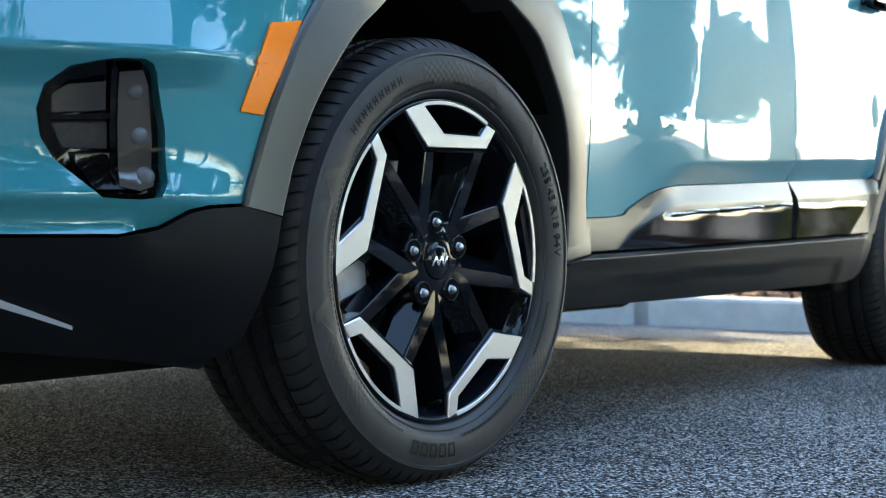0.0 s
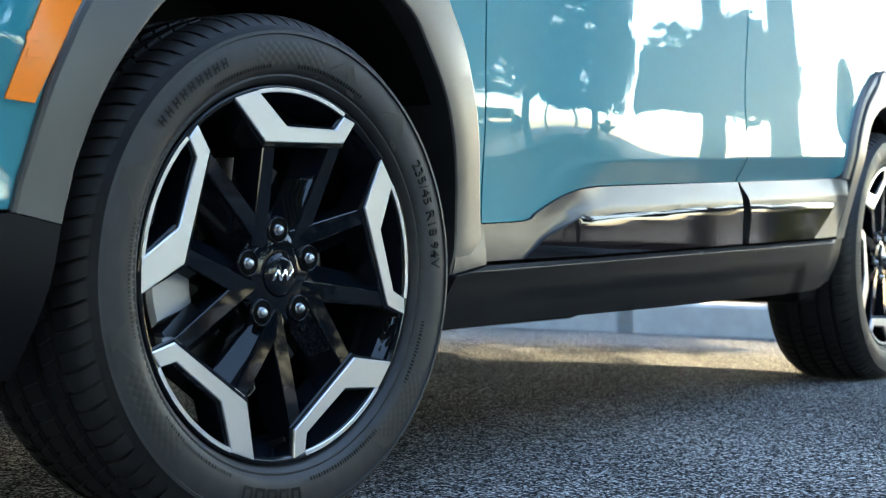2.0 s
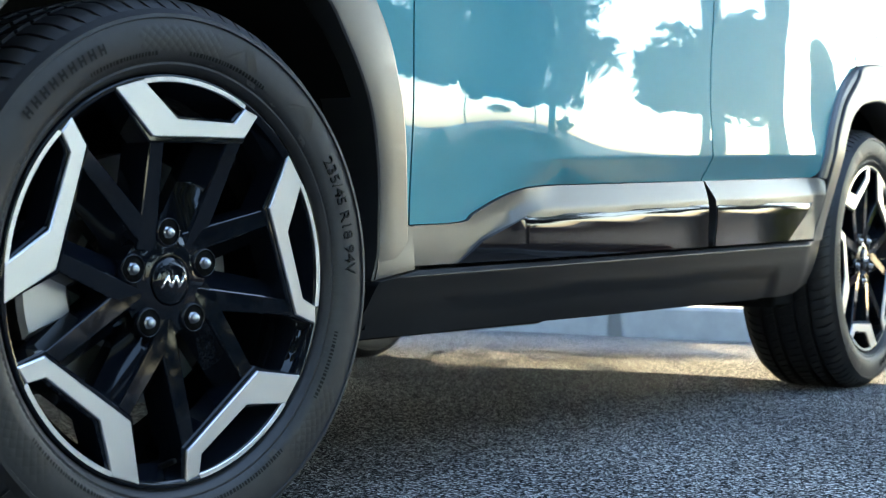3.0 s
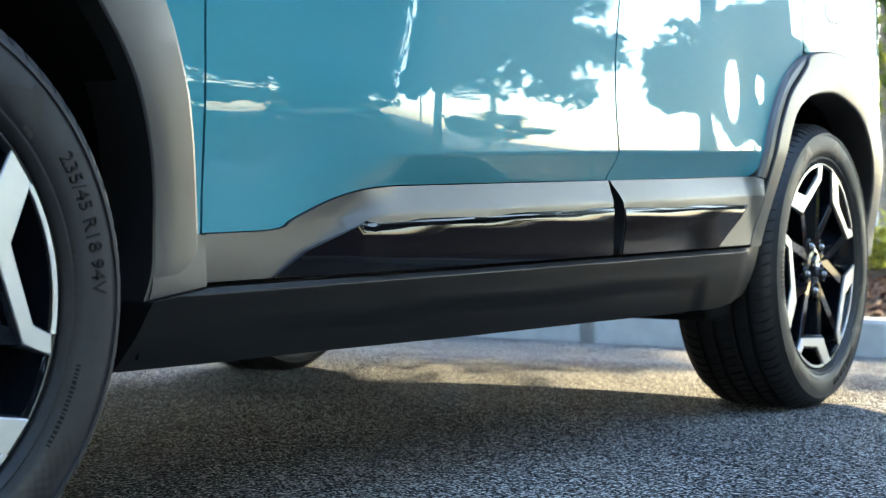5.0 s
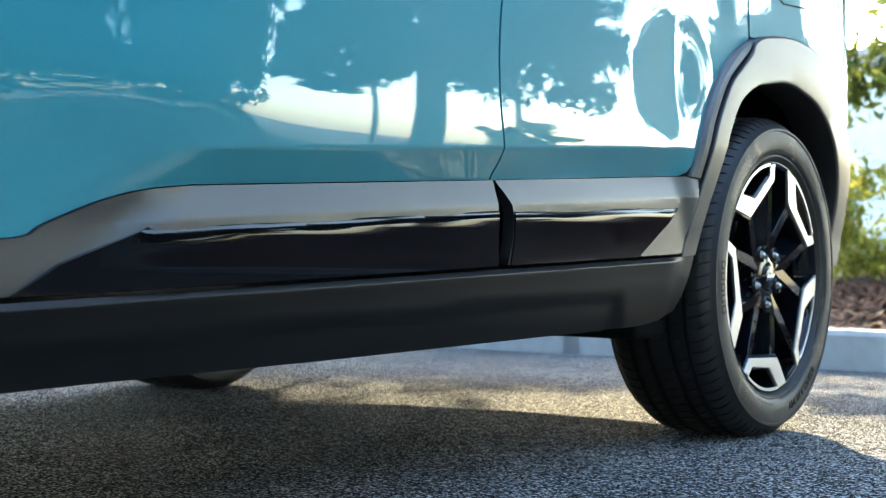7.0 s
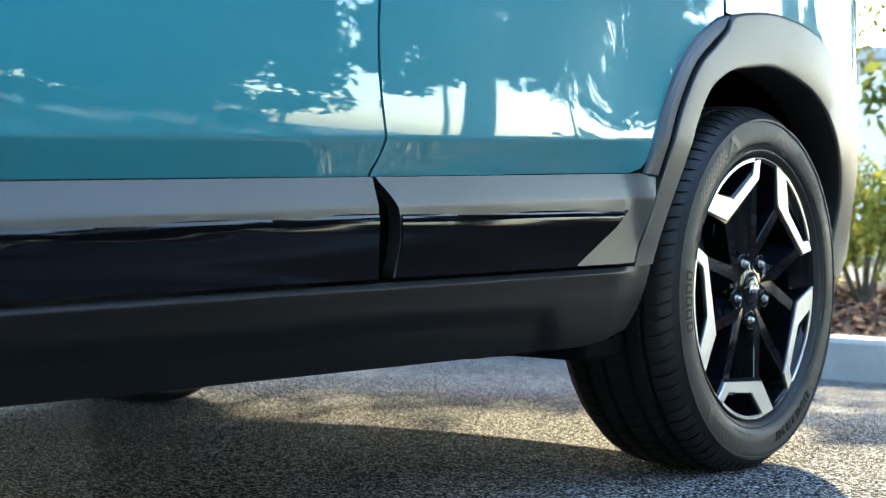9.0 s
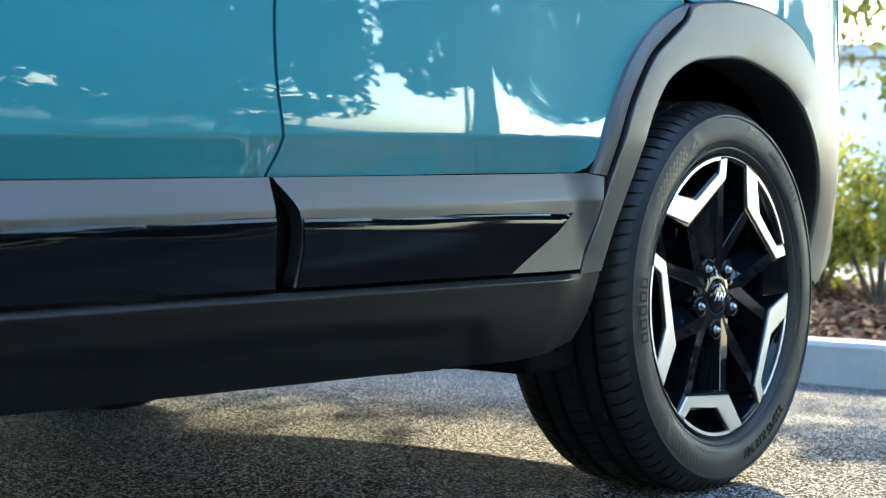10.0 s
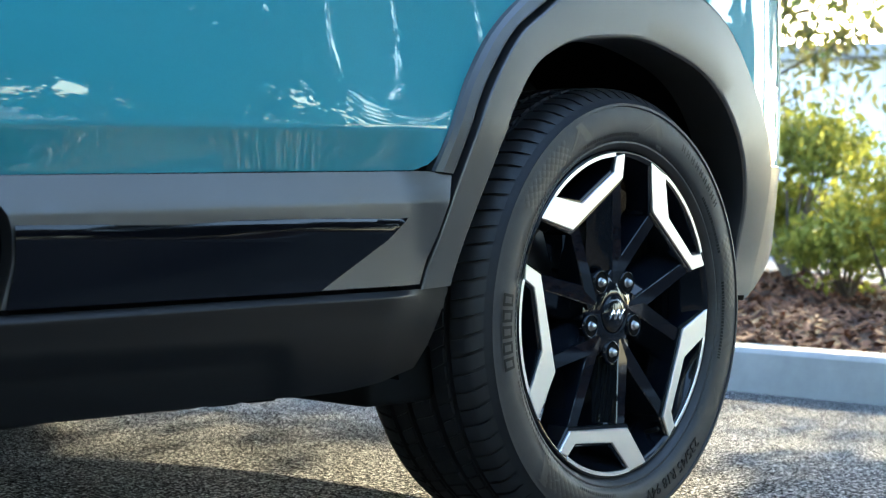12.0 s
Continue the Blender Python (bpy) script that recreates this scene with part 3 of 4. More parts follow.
def build_upper(parent):
    """Bonnet, screen, roof, side glass and floor, with unseen low boxes added for shade."""
    def loft(name, rows, mat, label=""):
        bm = bmesh.new()
        n = len(rows[0])
        g = [[bm.verts.new(q) for q in r] for r in rows]
        for a, b in zip(g, g[1:]):
            for k in range(n - 1):
                bm.faces.new((a[k], a[k + 1], b[k + 1], b[k]))
        bmesh.ops.recalc_face_normals(bm, faces=bm.faces[:])
        return part(name, bm, mat, parent, label)

    def rung(x, y0, z, crown):
        return [(x, y0 + (1.8 - 2 * y0) * k / 12, z + crown * (1 - (k / 6 - 1) ** 4)) for k in range(13)]
    loft("bonnet", [rung(-0.86, 0.45, 0.88, 0.02), rung(-0.80, 0.22, 1.01, 0.03), rung(-0.5, 0.09, 1.07, 0.04), rung(0.0, 0.04, 1.085, 0.06), rung(0.38, 0.035, 1.085, 0.07)], paint)
    loft("front_face", [rung(-0.868, 0.45, 0.70, 0.0), rung(-0.87, 0.45, 0.88, 0.02)], gloss)
    loft("windscreen", [rung(0.36, 0.05, 1.085, 0.07), rung(0.75, 0.13, 1.30, 0.05), rung(1.10, 0.2, 1.54, 0.03)], glass)
    loft("roof", [rung(1.08, 0.2, 1.535, 0.04), rung(1.5, 0.19, 1.585, 0.05), rung(2.3, 0.19, 1.59, 0.05), rung(3.1, 0.21, 1.54, 0.04)], paint)
    loft("tailgate", [rung(3.1, 0.21, 1.54, 0.04), rung(3.33, 0.12, 1.20, 0.02), rung(3.42, 0.08, ZB, 0.0)], glass)
    for side in (0, 1):
        rows = []
        for z in (ZB, 1.15, 1.25, 1.4, 1.54):
            row = []
            for k in range(13):
                s = k / 12
                x0 = 0.36 + (z - ZB) * 1.3
                x = x0 + (3.42 - (z - ZB) * 0.55 - x0) * s
                y = -off(1.5, z) - 0.02
                row.append((x, y if not side else 1.8 - y, z))
            rows.append(row)
        loft("side_window", rows, glass)
    for lo, hi, bv in (
            ((0.40, 0.13, 0.245), (2.20, 1.67, 0.40), 0.02),
            ((-0.78, 0.30, 0.25), (-0.40, 1.50, 0.42), 0.03),
            ((2.98, 0.30, 0.36), (3.15, 1.50, 0.55), 0.03),
            ((-0.40, 0.32, 0.30), (0.40, 1.48, 1.02), 0.02),
            ((2.15, 0.34, 0.33), (2.98, 1.46, 0.95), 0.02),
            # from here on: unseen boxes added below the floor to darken the ground
            ((0.45, 0.36, 0.205), (2.10, 1.44, 0.30), 0.03),
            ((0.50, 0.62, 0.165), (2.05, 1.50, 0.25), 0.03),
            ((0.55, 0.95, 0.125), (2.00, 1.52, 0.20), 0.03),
            ((-0.62, 0.38, 0.160), (0.45, 1.42, 0.32), 0.03)):
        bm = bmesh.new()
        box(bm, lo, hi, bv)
        part("underbody_and_shade_box", bm, under, parent)
    for cx_, r, y_in in ((0.0, 0.40, 0.075), (2.585, 0.385, 0.02)):
        for side in (0, 1):
            bm = bmesh.new()
            rows = []
            for i in range(25):
                a = radians(-18 + 216 * i / 24)
                rows.append([bm.verts.new((cx_ + r * 1.06 * math.cos(a), y if not side else 1.8 - y, 0.375 + r * 1.0 * math.sin(a))) for y in (0.03 + y_in * smooth01(0.55, 0.95, -math.cos(a)), 0.33)])
            for a, b in zip(rows, rows[1:]):
                bm.faces.new((a[0], a[1], b[1], b[0]))
            part("wheel_liner", bm, liner, parent)


build_upper(car)
# door handles
for x, y in ((1.36, 0.11), (2.16, 0.11)):
    bm = bmesh.new()
    prism(bm, [(x - 0.10, 0.855 + y), (x + 0.09, 0.86 + y), (x + 0.10, 0.872 + y), (x + 0.09, 0.884 + y), (x - 0.09, 0.882 + y)], -0.035, -0.018, 0.004)
    box(bm, (x - 0.09, -0.02, 0.862 + y), (x - 0.07, 0.03, 0.878 + y))
    box(bm, (x + 0.07, -0.02, 0.864 + y), (x + 0.09, 0.03, 0.88 + y))
    part("door_handle", bm, gloss, car)

# ---------------------------------------------------------------- wheels
TYRE_R, FLANGE = 0.334, 0.243
WIDTH = 0.235


def rot2(q, a):
    c, s = math.cos(a), math.sin(a)
    return (q[0] * c - q[1] * s, q[0] * s + q[1] * c)


def arc(r, a0, a1, n):
    return [(r * math.cos(radians(a0 + (a1 - a0) * i / (n - 1))), r * math.sin(radians(a0 + (a1 - a0) * i / (n - 1)))) for i in range(n)]


def spoke_section(y0, inner):
    """(share of the half width, depth): a flat face, thin bevels, and a slanting facet on the inner side."""
    sec = [(-1.0, 0.05), (-1.0, 0.0045), (-0.96, 0.0012), (-0.90, 0.0), (-0.05, 0.0), (0.02, 0.0012), (0.06, 0.004), (1.0, 0.030), (1.0, 0.05)]
    sec = [(s, y0 + d) for s, d in sec]
    return sec if inner > 0 else [(-s, d) for s, d in sec][::-1]


def wheel_meshes():
    """The parts of one wheel about its centre; the outer face looks to -y, y = 0 at the face."""
    out = []
    # tyre carcass: sidewalls and tread base with four grooves
    bm = bmesh.new()
    side = [(0.236, 0.020), (0.243, 0.004), (0.248, -0.004), (0.2515, -0.0062), (0.2545, -0.0058), (0.257, -0.0085), (0.266, -0.0118), (0.280, -0.0130), (0.296, -0.0120), (0.3035, -0.0105), (0.3045, -0.0128), (0.3088, -0.0122), (0.3100, -0.0092), (0.3145, -0.004), (0.318, 0.003)]
    tread = []
    w0, w1 = 0.003, 0.003 + 0.212
    grooves = [0.045, 0.082, 0.132, 0.170]
    y = w0
    tread.append((0.3215, w0 + 0.008))
    tread.append((0.3255, w0 + 0.018))
    for g in grooves:
        r = 0.3305 - 0.25 * (g - 0.106) ** 2 * 1.6
        tread += [(r, w0 + g - 0.0055), (r - 0.007, w0 + g - 0.004), (r - 0.007, w0 + g + 0.004), (r, w0 + g + 0.0055)]
    tread += [(0.3255, w1 - 0.018), (0.3215, w1 - 0.008)]
    inner = [(r, (w0 + w1) - y_) for r, y_ in side][::-1]
    revolve(bm, side + tread + inner, 120)
    bmesh.ops.recalc_face_normals(bm, faces=bm.faces[:])
    sharpen(bm, 28)
    out.append(("tyre", bm, rubber, "black low-profile tyre with blocked tread", None))
    # tread blocks on both shoulders and slanting cuts on the ribs
    bm = bmesh.new()
    n = 84
    for i in range(n):
        a0, a1 = 2 * math.pi * i / n, 2 * math.pi * (i + 0.80) / n
        for sgn in (0, 1):
            prof = [(0.3125, -0.0085), (0.3200, 0.000), (0.3260, 0.0065), (0.3312, 0.018), (0.3335, 0.0385)]
            ring = []
            for k in range(3):
                a = a0 + (a1 - a0) * k / 2
                row = []
                for j, (r, y_) in enumerate(prof):
                    aa = a + 0.010 * j * (1 if sgn else 1)
                    yy = w0 + y_ if not sgn else w1 - y_
                    row.append(bm.verts.new((r * math.cos(aa), yy, r * math.sin(aa))))
                ring.append(row)
            for p_, q_ in zip(ring, ring[1:]):
                for j in range(len(prof) - 1):
                    bm.faces.new((p_[j], p_[j + 1], q_[j + 1], q_[j]))
            for row, flip in ((ring[0], 1), (ring[-1], 0)):
                low = []
                for v in row:
                    rr = math.hypot(v.co.x, v.co.z)
                    low.append(bm.verts.new((v.co.x * (rr - 0.005) / rr, v.co.y, v.co.z * (rr - 0.005) / rr)))
                for j in range(len(prof) - 1):
                    bm.faces.new((row[j], row[j + 1], low[j + 1], low[j]))
        for rib, (ya, yb) in enumerate(((0.0525, 0.0745), (0.0895, 0.1245), (0.1395, 0.1625))):
            vs = []
            for aa, yy in ((a0, ya), (a1, ya), (a1 + 0.03, yb), (a0 + 0.03, yb)):
                r = 0.3345 - 0.25 * (yy - 0.106) ** 2 * 1.6
                vs.append(bm.verts.new((r * math.cos(aa), w0 + yy, r * math.sin(aa))))
            bm.faces.new(vs)
            low = [bm.verts.new((v.co.x * 0.984, v.co.y, v.co.z * 0.984)) for v in vs]
            for k in range(4):
                bm.faces.new((vs[k], vs[(k + 1) % 4], low[(k + 1) % 4], low[k]))
    bmesh.ops.recalc_face_normals(bm, faces=bm.faces[:])
    sharpen(bm, 30)
    out.append(("tread", bm, rubber, "", "stuff"))
    # raised sidewall marks: plain bars in the place of the makers' words, wedge shapes, and the size
    bm = bmesh.new()

    def on_wall(r):
        for (ra, ya), (rb, yb) in zip(side, side[1:]):
            if ra <= r <= rb:
                return ya + (yb - ya) * (r - ra) / max(1e-6, rb - ra)
        return -0.016

    def slab(r0, r1, a0, a1, h=0.0022, skew=0.0, nn=6):
        nn = max(2, min(nn, int(abs(a1 - a0) / 2) + 2))
        rows = []
        for i in range(nn):
            a = a0 + (a1 - a0) * i / (nn - 1)
            row = []
            for k in range(3):
                r = r0 + (r1 - r0) * k / 2
                aa = radians(a + skew * k / 2)
                row.append(bm.verts.new((r * math.cos(aa), on_wall(r) - h, r * math.sin(aa))))
            rows.append(row)
        for p_, q_ in zip(rows, rows[1:]):
            for k in range(2):
                bm.faces.new((p_[k], p_[k + 1], q_[k + 1], q_[k]))
    for c, cnt, stepd in ((128, 9, 3.1), (262, 5, 4.4)):
        for i in range(cnt):
            a = c + (i - (cnt - 1) / 2) * stepd
            if cnt == 5:
                slab(0.270, 0.291, a - 1.7, a - 0.9)
                slab(0.270, 0.274, a - 0.9, a + 0.9)
                slab(0.287, 0.291, a - 0.9, a + 0.9)
                slab(0.270, 0.291, a + 0.9, a + 1.7)
            else:
                slab(0.278, 0.290, a - 1.1, a - 0.5)
                slab(0.278, 0.290, a + 0.2, a + 0.8)
                slab(0.2825, 0.2855, a - 0.5, a + 0.2)
    for c, span in ((75, 26), (110, 22), (232, 28), (292, 30), (335, 20), (180, 30)):
        a = c - span / 2
        rng = random.Random(c)
        while a < c + span / 2:
            w = rng.uniform(0.35, 0.9)
            slab(0.262, 0.2668, a, a + w, 0.0009)
            a += w + 0.45
    bmesh.ops.recalc_face_normals(bm, faces=bm.faces[:])
    for f in bm.faces:
        if f.normal.y > 0:
            f.normal_flip()
    out.append(("sidewall_lettering", bm, letter, "", "stuff"))
    bm = bmesh.new()
    for c in (64, 188, 302, 40, 150):
        slab(0.256, 0.300, c, c + 3.2, 0.0014, 5)
        slab(0.256, 0.300, c + 16, c + 17.5, 0.0010, -12)
    for i in range(180):
        slab(0.2535, 0.2585, i * 2, i * 2 + 0.5, 0.0009)
    # diamond-textured patches
    for c in (92, 215, 318):
        for i in range(9):
            for j in range(5):
                a = c - 12 + i * 2.7 + (j % 2) * 1.35
                r = 0.268 + j * 0.0062
                vs = [bm.verts.new((rr * math.cos(radians(aa)), on_wall(rr) - hh, rr * math.sin(radians(aa)))) for rr, aa, hh in
                      ((r - 0.0055, a, 0.0005), (r, a + 1.2, 0.0005), (r + 0.0055, a, 0.0005), (r, a - 1.2, 0.0005))]
                apex = bm.verts.new((r * math.cos(radians(a)), on_wall(r) - 0.0011, r * math.sin(radians(a))))
                for k in range(4):
                    bm.faces.new((vs[k], vs[(k + 1) % 4], apex))
    bmesh.ops.recalc_face_normals(bm, faces=bm.faces[:])
    for f in bm.faces:
        if f.normal.y > 0:
            f.normal_flip()
    out.append(("sidewall_relief", bm, relief, "", "stuff"))
    # tyre size lettering, bent round the wall
    cu = bpy.data.curves.new("size", "FONT")
    cu.body = "235/45 R18 94V"
    cu.size = 0.024
    cu.align_x, cu.align_y = "CENTER", "CENTER"
    cu.extrude = 0.0006
    cu.resolution_u = 2
    tmp = new("size_text", cu)
    deps = bpy.context.evaluated_depsgraph_get()
    me = tmp.evaluated_get(deps).to_mesh()
    bm = bmesh.new()
    bm.from_mesh(me)
    tmp.evaluated_get(deps).to_mesh_clear()
    bpy.data.objects.remove(tmp)
    for v in bm.verts:
        r = 0.2795 + v.co.y
        a = radians(17) - v.co.x / 0.28
        v.co = Vector((r * math.cos(a), on_wall(r) - 0.0008 - v.co.z, r * math.sin(a)))
    bmesh.ops.recalc_face_normals(bm, faces=bm.faces[:])
    out.append(("size_lettering", bm, letter, "raised tyre size lettering", None))
    # rim barrel
    bm = bmesh.new()
    revolve(bm, [(0.231, 0.006), (0.234, 0.0015), (0.2385, 0.000), (0.2415, 0.002), (0.2425, 0.008), (0.237, 0.014)], 120)
    revolve(bm, [(0.231, 0.006), (0.226, 0.018), (0.216, 0.032), (0.209, 0.06), (0.205, 0.12), (0.212, 0.19), (0.222, 0.205)], 96)
    bmesh.ops.recalc_face_normals(bm, faces=bm.faces[:])
    out.append(("rim", bm, rimblack, "gloss black alloy rim", None))
    # hub disc; its bolt pockets are black discs laid on further down
    bm = bmesh.new()
    revolve(bm, [(0.0, 0.016), (0.0285, 0.016), (0.0295, 0.0135), (0.034, 0.0135), (0.040, 0.0150), (0.056, 0.0165), (0.064, 0.022), (0.066, 0.05), (0.064, 0.10)], 72)
    bmesh.ops.recalc_face_normals(bm, faces=bm.faces[:])
    sharpen(bm, 40)
    out.append(("hub", bm, rimblack, "", None))
    bm = bmesh.new()
    revolve(bm, [(0.0, 0.0075), (0.018, 0.0082), (0.0265, 0.0105), (0.0282, 0.013), (0.0282, 0.018)], 48)
    bmesh.ops.recalc_face_normals(bm, faces=bm.faces[:])
    out.append(("hub_cap", bm, rimblack, "domed black centre cap", None))
    bm = bmesh.new()
    for x, tilt in ((-0.013, 0.004), (-0.0065, -0.003), (0.0, 0.003), (0.0065, -0.003), (0.013, 0.004)):
        prism(bm, [(x - 0.0022 - tilt, -0.0075), (x + 0.0008 - tilt, -0.0075), (x + 0.0022 + tilt, 0.0065), (x - 0.0008 + tilt, 0.0065)], 0.0060, 0.010, 0.0003)
    bmesh.ops.recalc_face_normals(bm, faces=bm.faces[:])
    out.append(("cap_badge", bm, chrome, "plain silver bars of the maker's mark", None))
    # five machined claws, black twin spokes, bolts
    claw = [(-0.092, 0.219), (-0.052, 0.231), (0.000, 0.189), (0.089, 0.189), (0.106, 0.207), (0.127, 0.200), (0.104, 0.171), (-0.038, 0.167)]
    under_claw = [(-0.097, 0.223), (-0.052, 0.234), (0.003, 0.193), (0.087, 0.193), (0.106, 0.211), (0.131, 0.200), (0.106, 0.165), (-0.040, 0.160)]
    for k in range(5):
        a = radians(-72 * k)
        bm = bmesh.new()
        prism(bm, [rot2(q, a) for q in claw], 0.0, 0.008, 0.0012)
        # thin bright rim line joining the claw's two ends
        ring = arc(0.2385, 102.5, 63.0, 14) + arc(0.2315, 63.0, 102.5, 14)
        prism(bm, [rot2(q, a) for q in ring], 0.0004, 0.006, 0.0008)
        bmesh.ops.recalc_face_normals(bm, faces=bm.faces[:])
        sharpen(bm, 30)
        out.append(("claw", bm, machined, "diamond-cut silver spoke face", None))
        bm = bmesh.new()
        prism(bm, [rot2(q, a) for q in under_claw], 0.0035, 0.045, 0.002)
        for q0, q1, wa, wb, inner_ in (((-0.016, 0.174), (-0.021, 0.036), 0.021, 0.027, 1), ((0.087, 0.178), (0.021, 0.038), 0.021, 0.027, -1)):
            d = Vector((q1[0] - q0[0], q1[1] - q0[1])).normalized()
            nrm = Vector((-d.y, d.x))
            rows = []
            for s in (0.0, 0.25, 0.6, 1.0):
                c = Vector(q0).lerp(Vector(q1), s)
                w = wa + (wb - wa) * s
                y0 = 0.005 + 0.0105 * s
                row = []
                for side_, yy in spoke_section(y0, inner_):
                    q = c + nrm * w * side_
                    q = rot2(q, a)
                    row.append(bm.verts.new((q[0], yy, q[1])))
                rows.append(row)
            for p_, q_ in zip(rows, rows[1:]):
                for j in range(len(rows[0]) - 1):
                    bm.faces.new((p_[j], p_[j + 1], q_[j + 1], q_[j]))
            bm.faces.new(rows[0])
            bm.faces.new(rows[-1])
        bmesh.ops.recalc_face_normals(bm, faces=bm.faces[:])
        sharpen(bm, 22)
        out.append(("spoke", bm, rimblack, "", None))
        la = radians(93 - 72 * k)
        lx, lz = 0.057 * math.cos(la), 0.057 * math.sin(la)
        bm = bmesh.new()
        prism(bm, [(lx + 0.0078 * math.cos(radians(60 * j)), lz + 0.0078 * math.sin(radians(60 * j))) for j in range(6)], 0.0112, 0.030, 0.002)
        bmesh.ops.create_uvsphere(bm, u_segments=12, v_segments=8, radius=0.0058, matrix=Matrix.Translation((lx, 0.0105, lz)))
        bmesh.ops.recalc_face_normals(bm, faces=bm.faces[:])
        out.append(("wheel_nut", bm, steel, "grey steel wheel nut", None))
        # shallow disc, coloured black for the shade of a deep pocket
        bm = bmesh.new()
        revolve(bm, [(0.0, 0.0136), (0.0150, 0.0136), (0.0150, 0.0170)], 24)
        for v in bm.verts:
            v.co.x += lx
            v.co.z += lz
        out.append(("pocket_shade_disc", bm, liner, "", None))
        bm = bmesh.new()
        revolve(bm, [(0.0150, 0.0150), (0.0152, 0.0124), (0.0160, 0.0116), (0.0170, 0.0124), (0.0185, 0.0170)], 24)
        for v in bm.verts:
            v.co.x += lx
            v.co.z += lz
        bmesh.ops.recalc_face_normals(bm, faces=bm.faces[:])
        out.append(("pocket_lip", bm, rimblack, "", None))
    # brake disc and calliper behind the spokes
    bm = bmesh.new()
    revolve(bm, [(0.085, 0.075), (0.09, 0.085), (0.150, 0.085), (0.152, 0.105), (0.09, 0.105)], 60)
    bmesh.ops.recalc_face_normals(bm, faces=bm.faces[:])
    sharpen(bm, 40)
    out.append(("brake_disc", bm, steel, "bare steel brake disc", None))
    bm = bmesh.new()
    ca = arc(0.185, 158, 200, 8) + arc(0.115, 200, 158, 8)
    prism(bm, ca, 0.050, 0.120, 0.006)
    bmesh.ops.recalc_face_normals(bm, faces=bm.faces[:])
    sharpen(bm, 30)
    out.append(("brake_calliper", bm, steel, "cast grey calliper", None))
    bm = bmesh.new()
    bmesh.ops.create_cone(bm, cap_ends=True, segments=10, radius1=0.004, radius2=0.0035, depth=0.03, matrix=Matrix.Translation((0.0, 0.018, -0.215)) @ Matrix.Rotation(radians(70), 4, "X"))
    out.append(("valve", bm, liner, "", None))
    return out


WHEEL = wheel_meshes()
meshes = []
for name, bm, mat, label, kind in WHEEL:
    me = bpy.data.meshes.new(name)
    for f in bm.faces:
        f.smooth = True
    bm.to_mesh(me)
    bm.free()
    me.materials.append(mat)
    meshes.append((name, me, label, kind))


TYRE_PARTS = ("tyre", "tread", "sidewall_lettering", "sidewall_relief", "size_lettering")


def put_wheel(m, phase, tyre_phase):
    hub = new("wheel")
    hub.parent = car
    hub.matrix_basis = m
    for name, me, label, kind in meshes:
        ob = new(name, me)
        ob.parent = hub
        spin = Matrix.Rotation(-radians(phase), 4, "Y")
        if name in TYRE_PARTS:
            spin = Matrix.Rotation(-radians(tyre_phase), 4, "Y")
        if name in ("brake_calliper", "cap_badge"):
            spin = Matrix.Identity(4)
        ob.matrix_basis = spin
        if label:
            ob["label"] = label
        if kind:
            ob["kind"] = kind
    return hub


FACE_Y, AXLE_Z, STEER = 0.012, 0.329, -7.4
put_wheel(Matrix.Translation((0, FACE_Y, AXLE_Z)) @ Matrix.Rotation(radians(STEER), 4, "Z"), 0, 0)
put_wheel(Matrix.Translation((2.63, FACE_Y, AXLE_Z)), 31.6, -79)
put_wheel(Matrix.Translation((0, 1.8 - FACE_Y, AXLE_Z)) @ Matrix.Rotation(radians(180 + STEER), 4, "Z"), 20, 20)
put_wheel(Matrix.Translation((2.63, 1.8 - FACE_Y, AXLE_Z)) @ Matrix.Rotation(radians(180), 4, "Z"), 50, 50)

# ---------------------------------------------------------------- planting
BED_Z = 0.03


def bed_z(x, y):
    d = x - KERB_X - 0.17
    return BED_Z + 0.09 * smooth01(0, 1.2, d) + 0.05 * math.sin(y * 1.7 + x) * smooth01(0, 0.8, d) + 0.03 * math.sin(y * 4.1 - x * 2)


def build_bed():
    bm = bmesh.new()
    xs = [KERB_X + 0.165 + 0.15 * i for i in range(30)]
    ys = [-7 + 0.3 * i for i in range(64)]
    g = [[bm.verts.new((x, y, bed_z(x, y))) for y in ys] for x in xs]
    for i in range(len(xs) - 1):
        for j in range(len(ys) - 1):
            bm.faces.new((g[i][j], g[i + 1][j], g[i + 1][j + 1], g[i][j + 1]))
    tagged(link_mesh("planting_bed", bm, soil), "raised planting bed behind the kerb", "ground", kind="structure")
    rng = random.Random(4)
    vs, fs = [], []
    for i in range(13000):
        x = KERB_X + 0.17 + 3.4 * rng.random() ** 1.4
        y = rng.uniform(-2.5, 5.5)
        c = Vector((x, y, bed_z(x, y) + 0.012))
        e = Euler((rng.uniform(-0.6, 0.6), rng.uniform(-0.6, 0.6), rng.uniform(0, 6.28))).to_matrix()
        l, w, h = rng.uniform(0.015, 0.045), rng.uniform(0.006, 0.016), rng.uniform(0.003, 0.008)
        b = len(vs)
        for sx, sy, sz in ((-1, -1, 0), (1, -0.7, 0), (1, 0.8, 0), (-1, 1, 0), (-0.8, 0, 1), (0.9, 0.1, 1)):
            vs.append(c + e @ Vector((sx * l, sy * w, sz * h)))
        fs += [(b, b + 1, b + 5, b + 4), (b + 2, b + 3, b + 4, b + 5), (b + 1, b + 2, b + 5), (b + 3, b, b + 4), (b + 3, b + 2, b + 1, b)]
    me = bpy.data.meshes.new("bark_chips")
    me.from_pydata(vs, [], fs)
    me.materials.append(mulch)
    tagged(new("bark_chips", me), "loose reddish-brown bark chips on the bed", "mulch", kind="stuff")


build_bed()


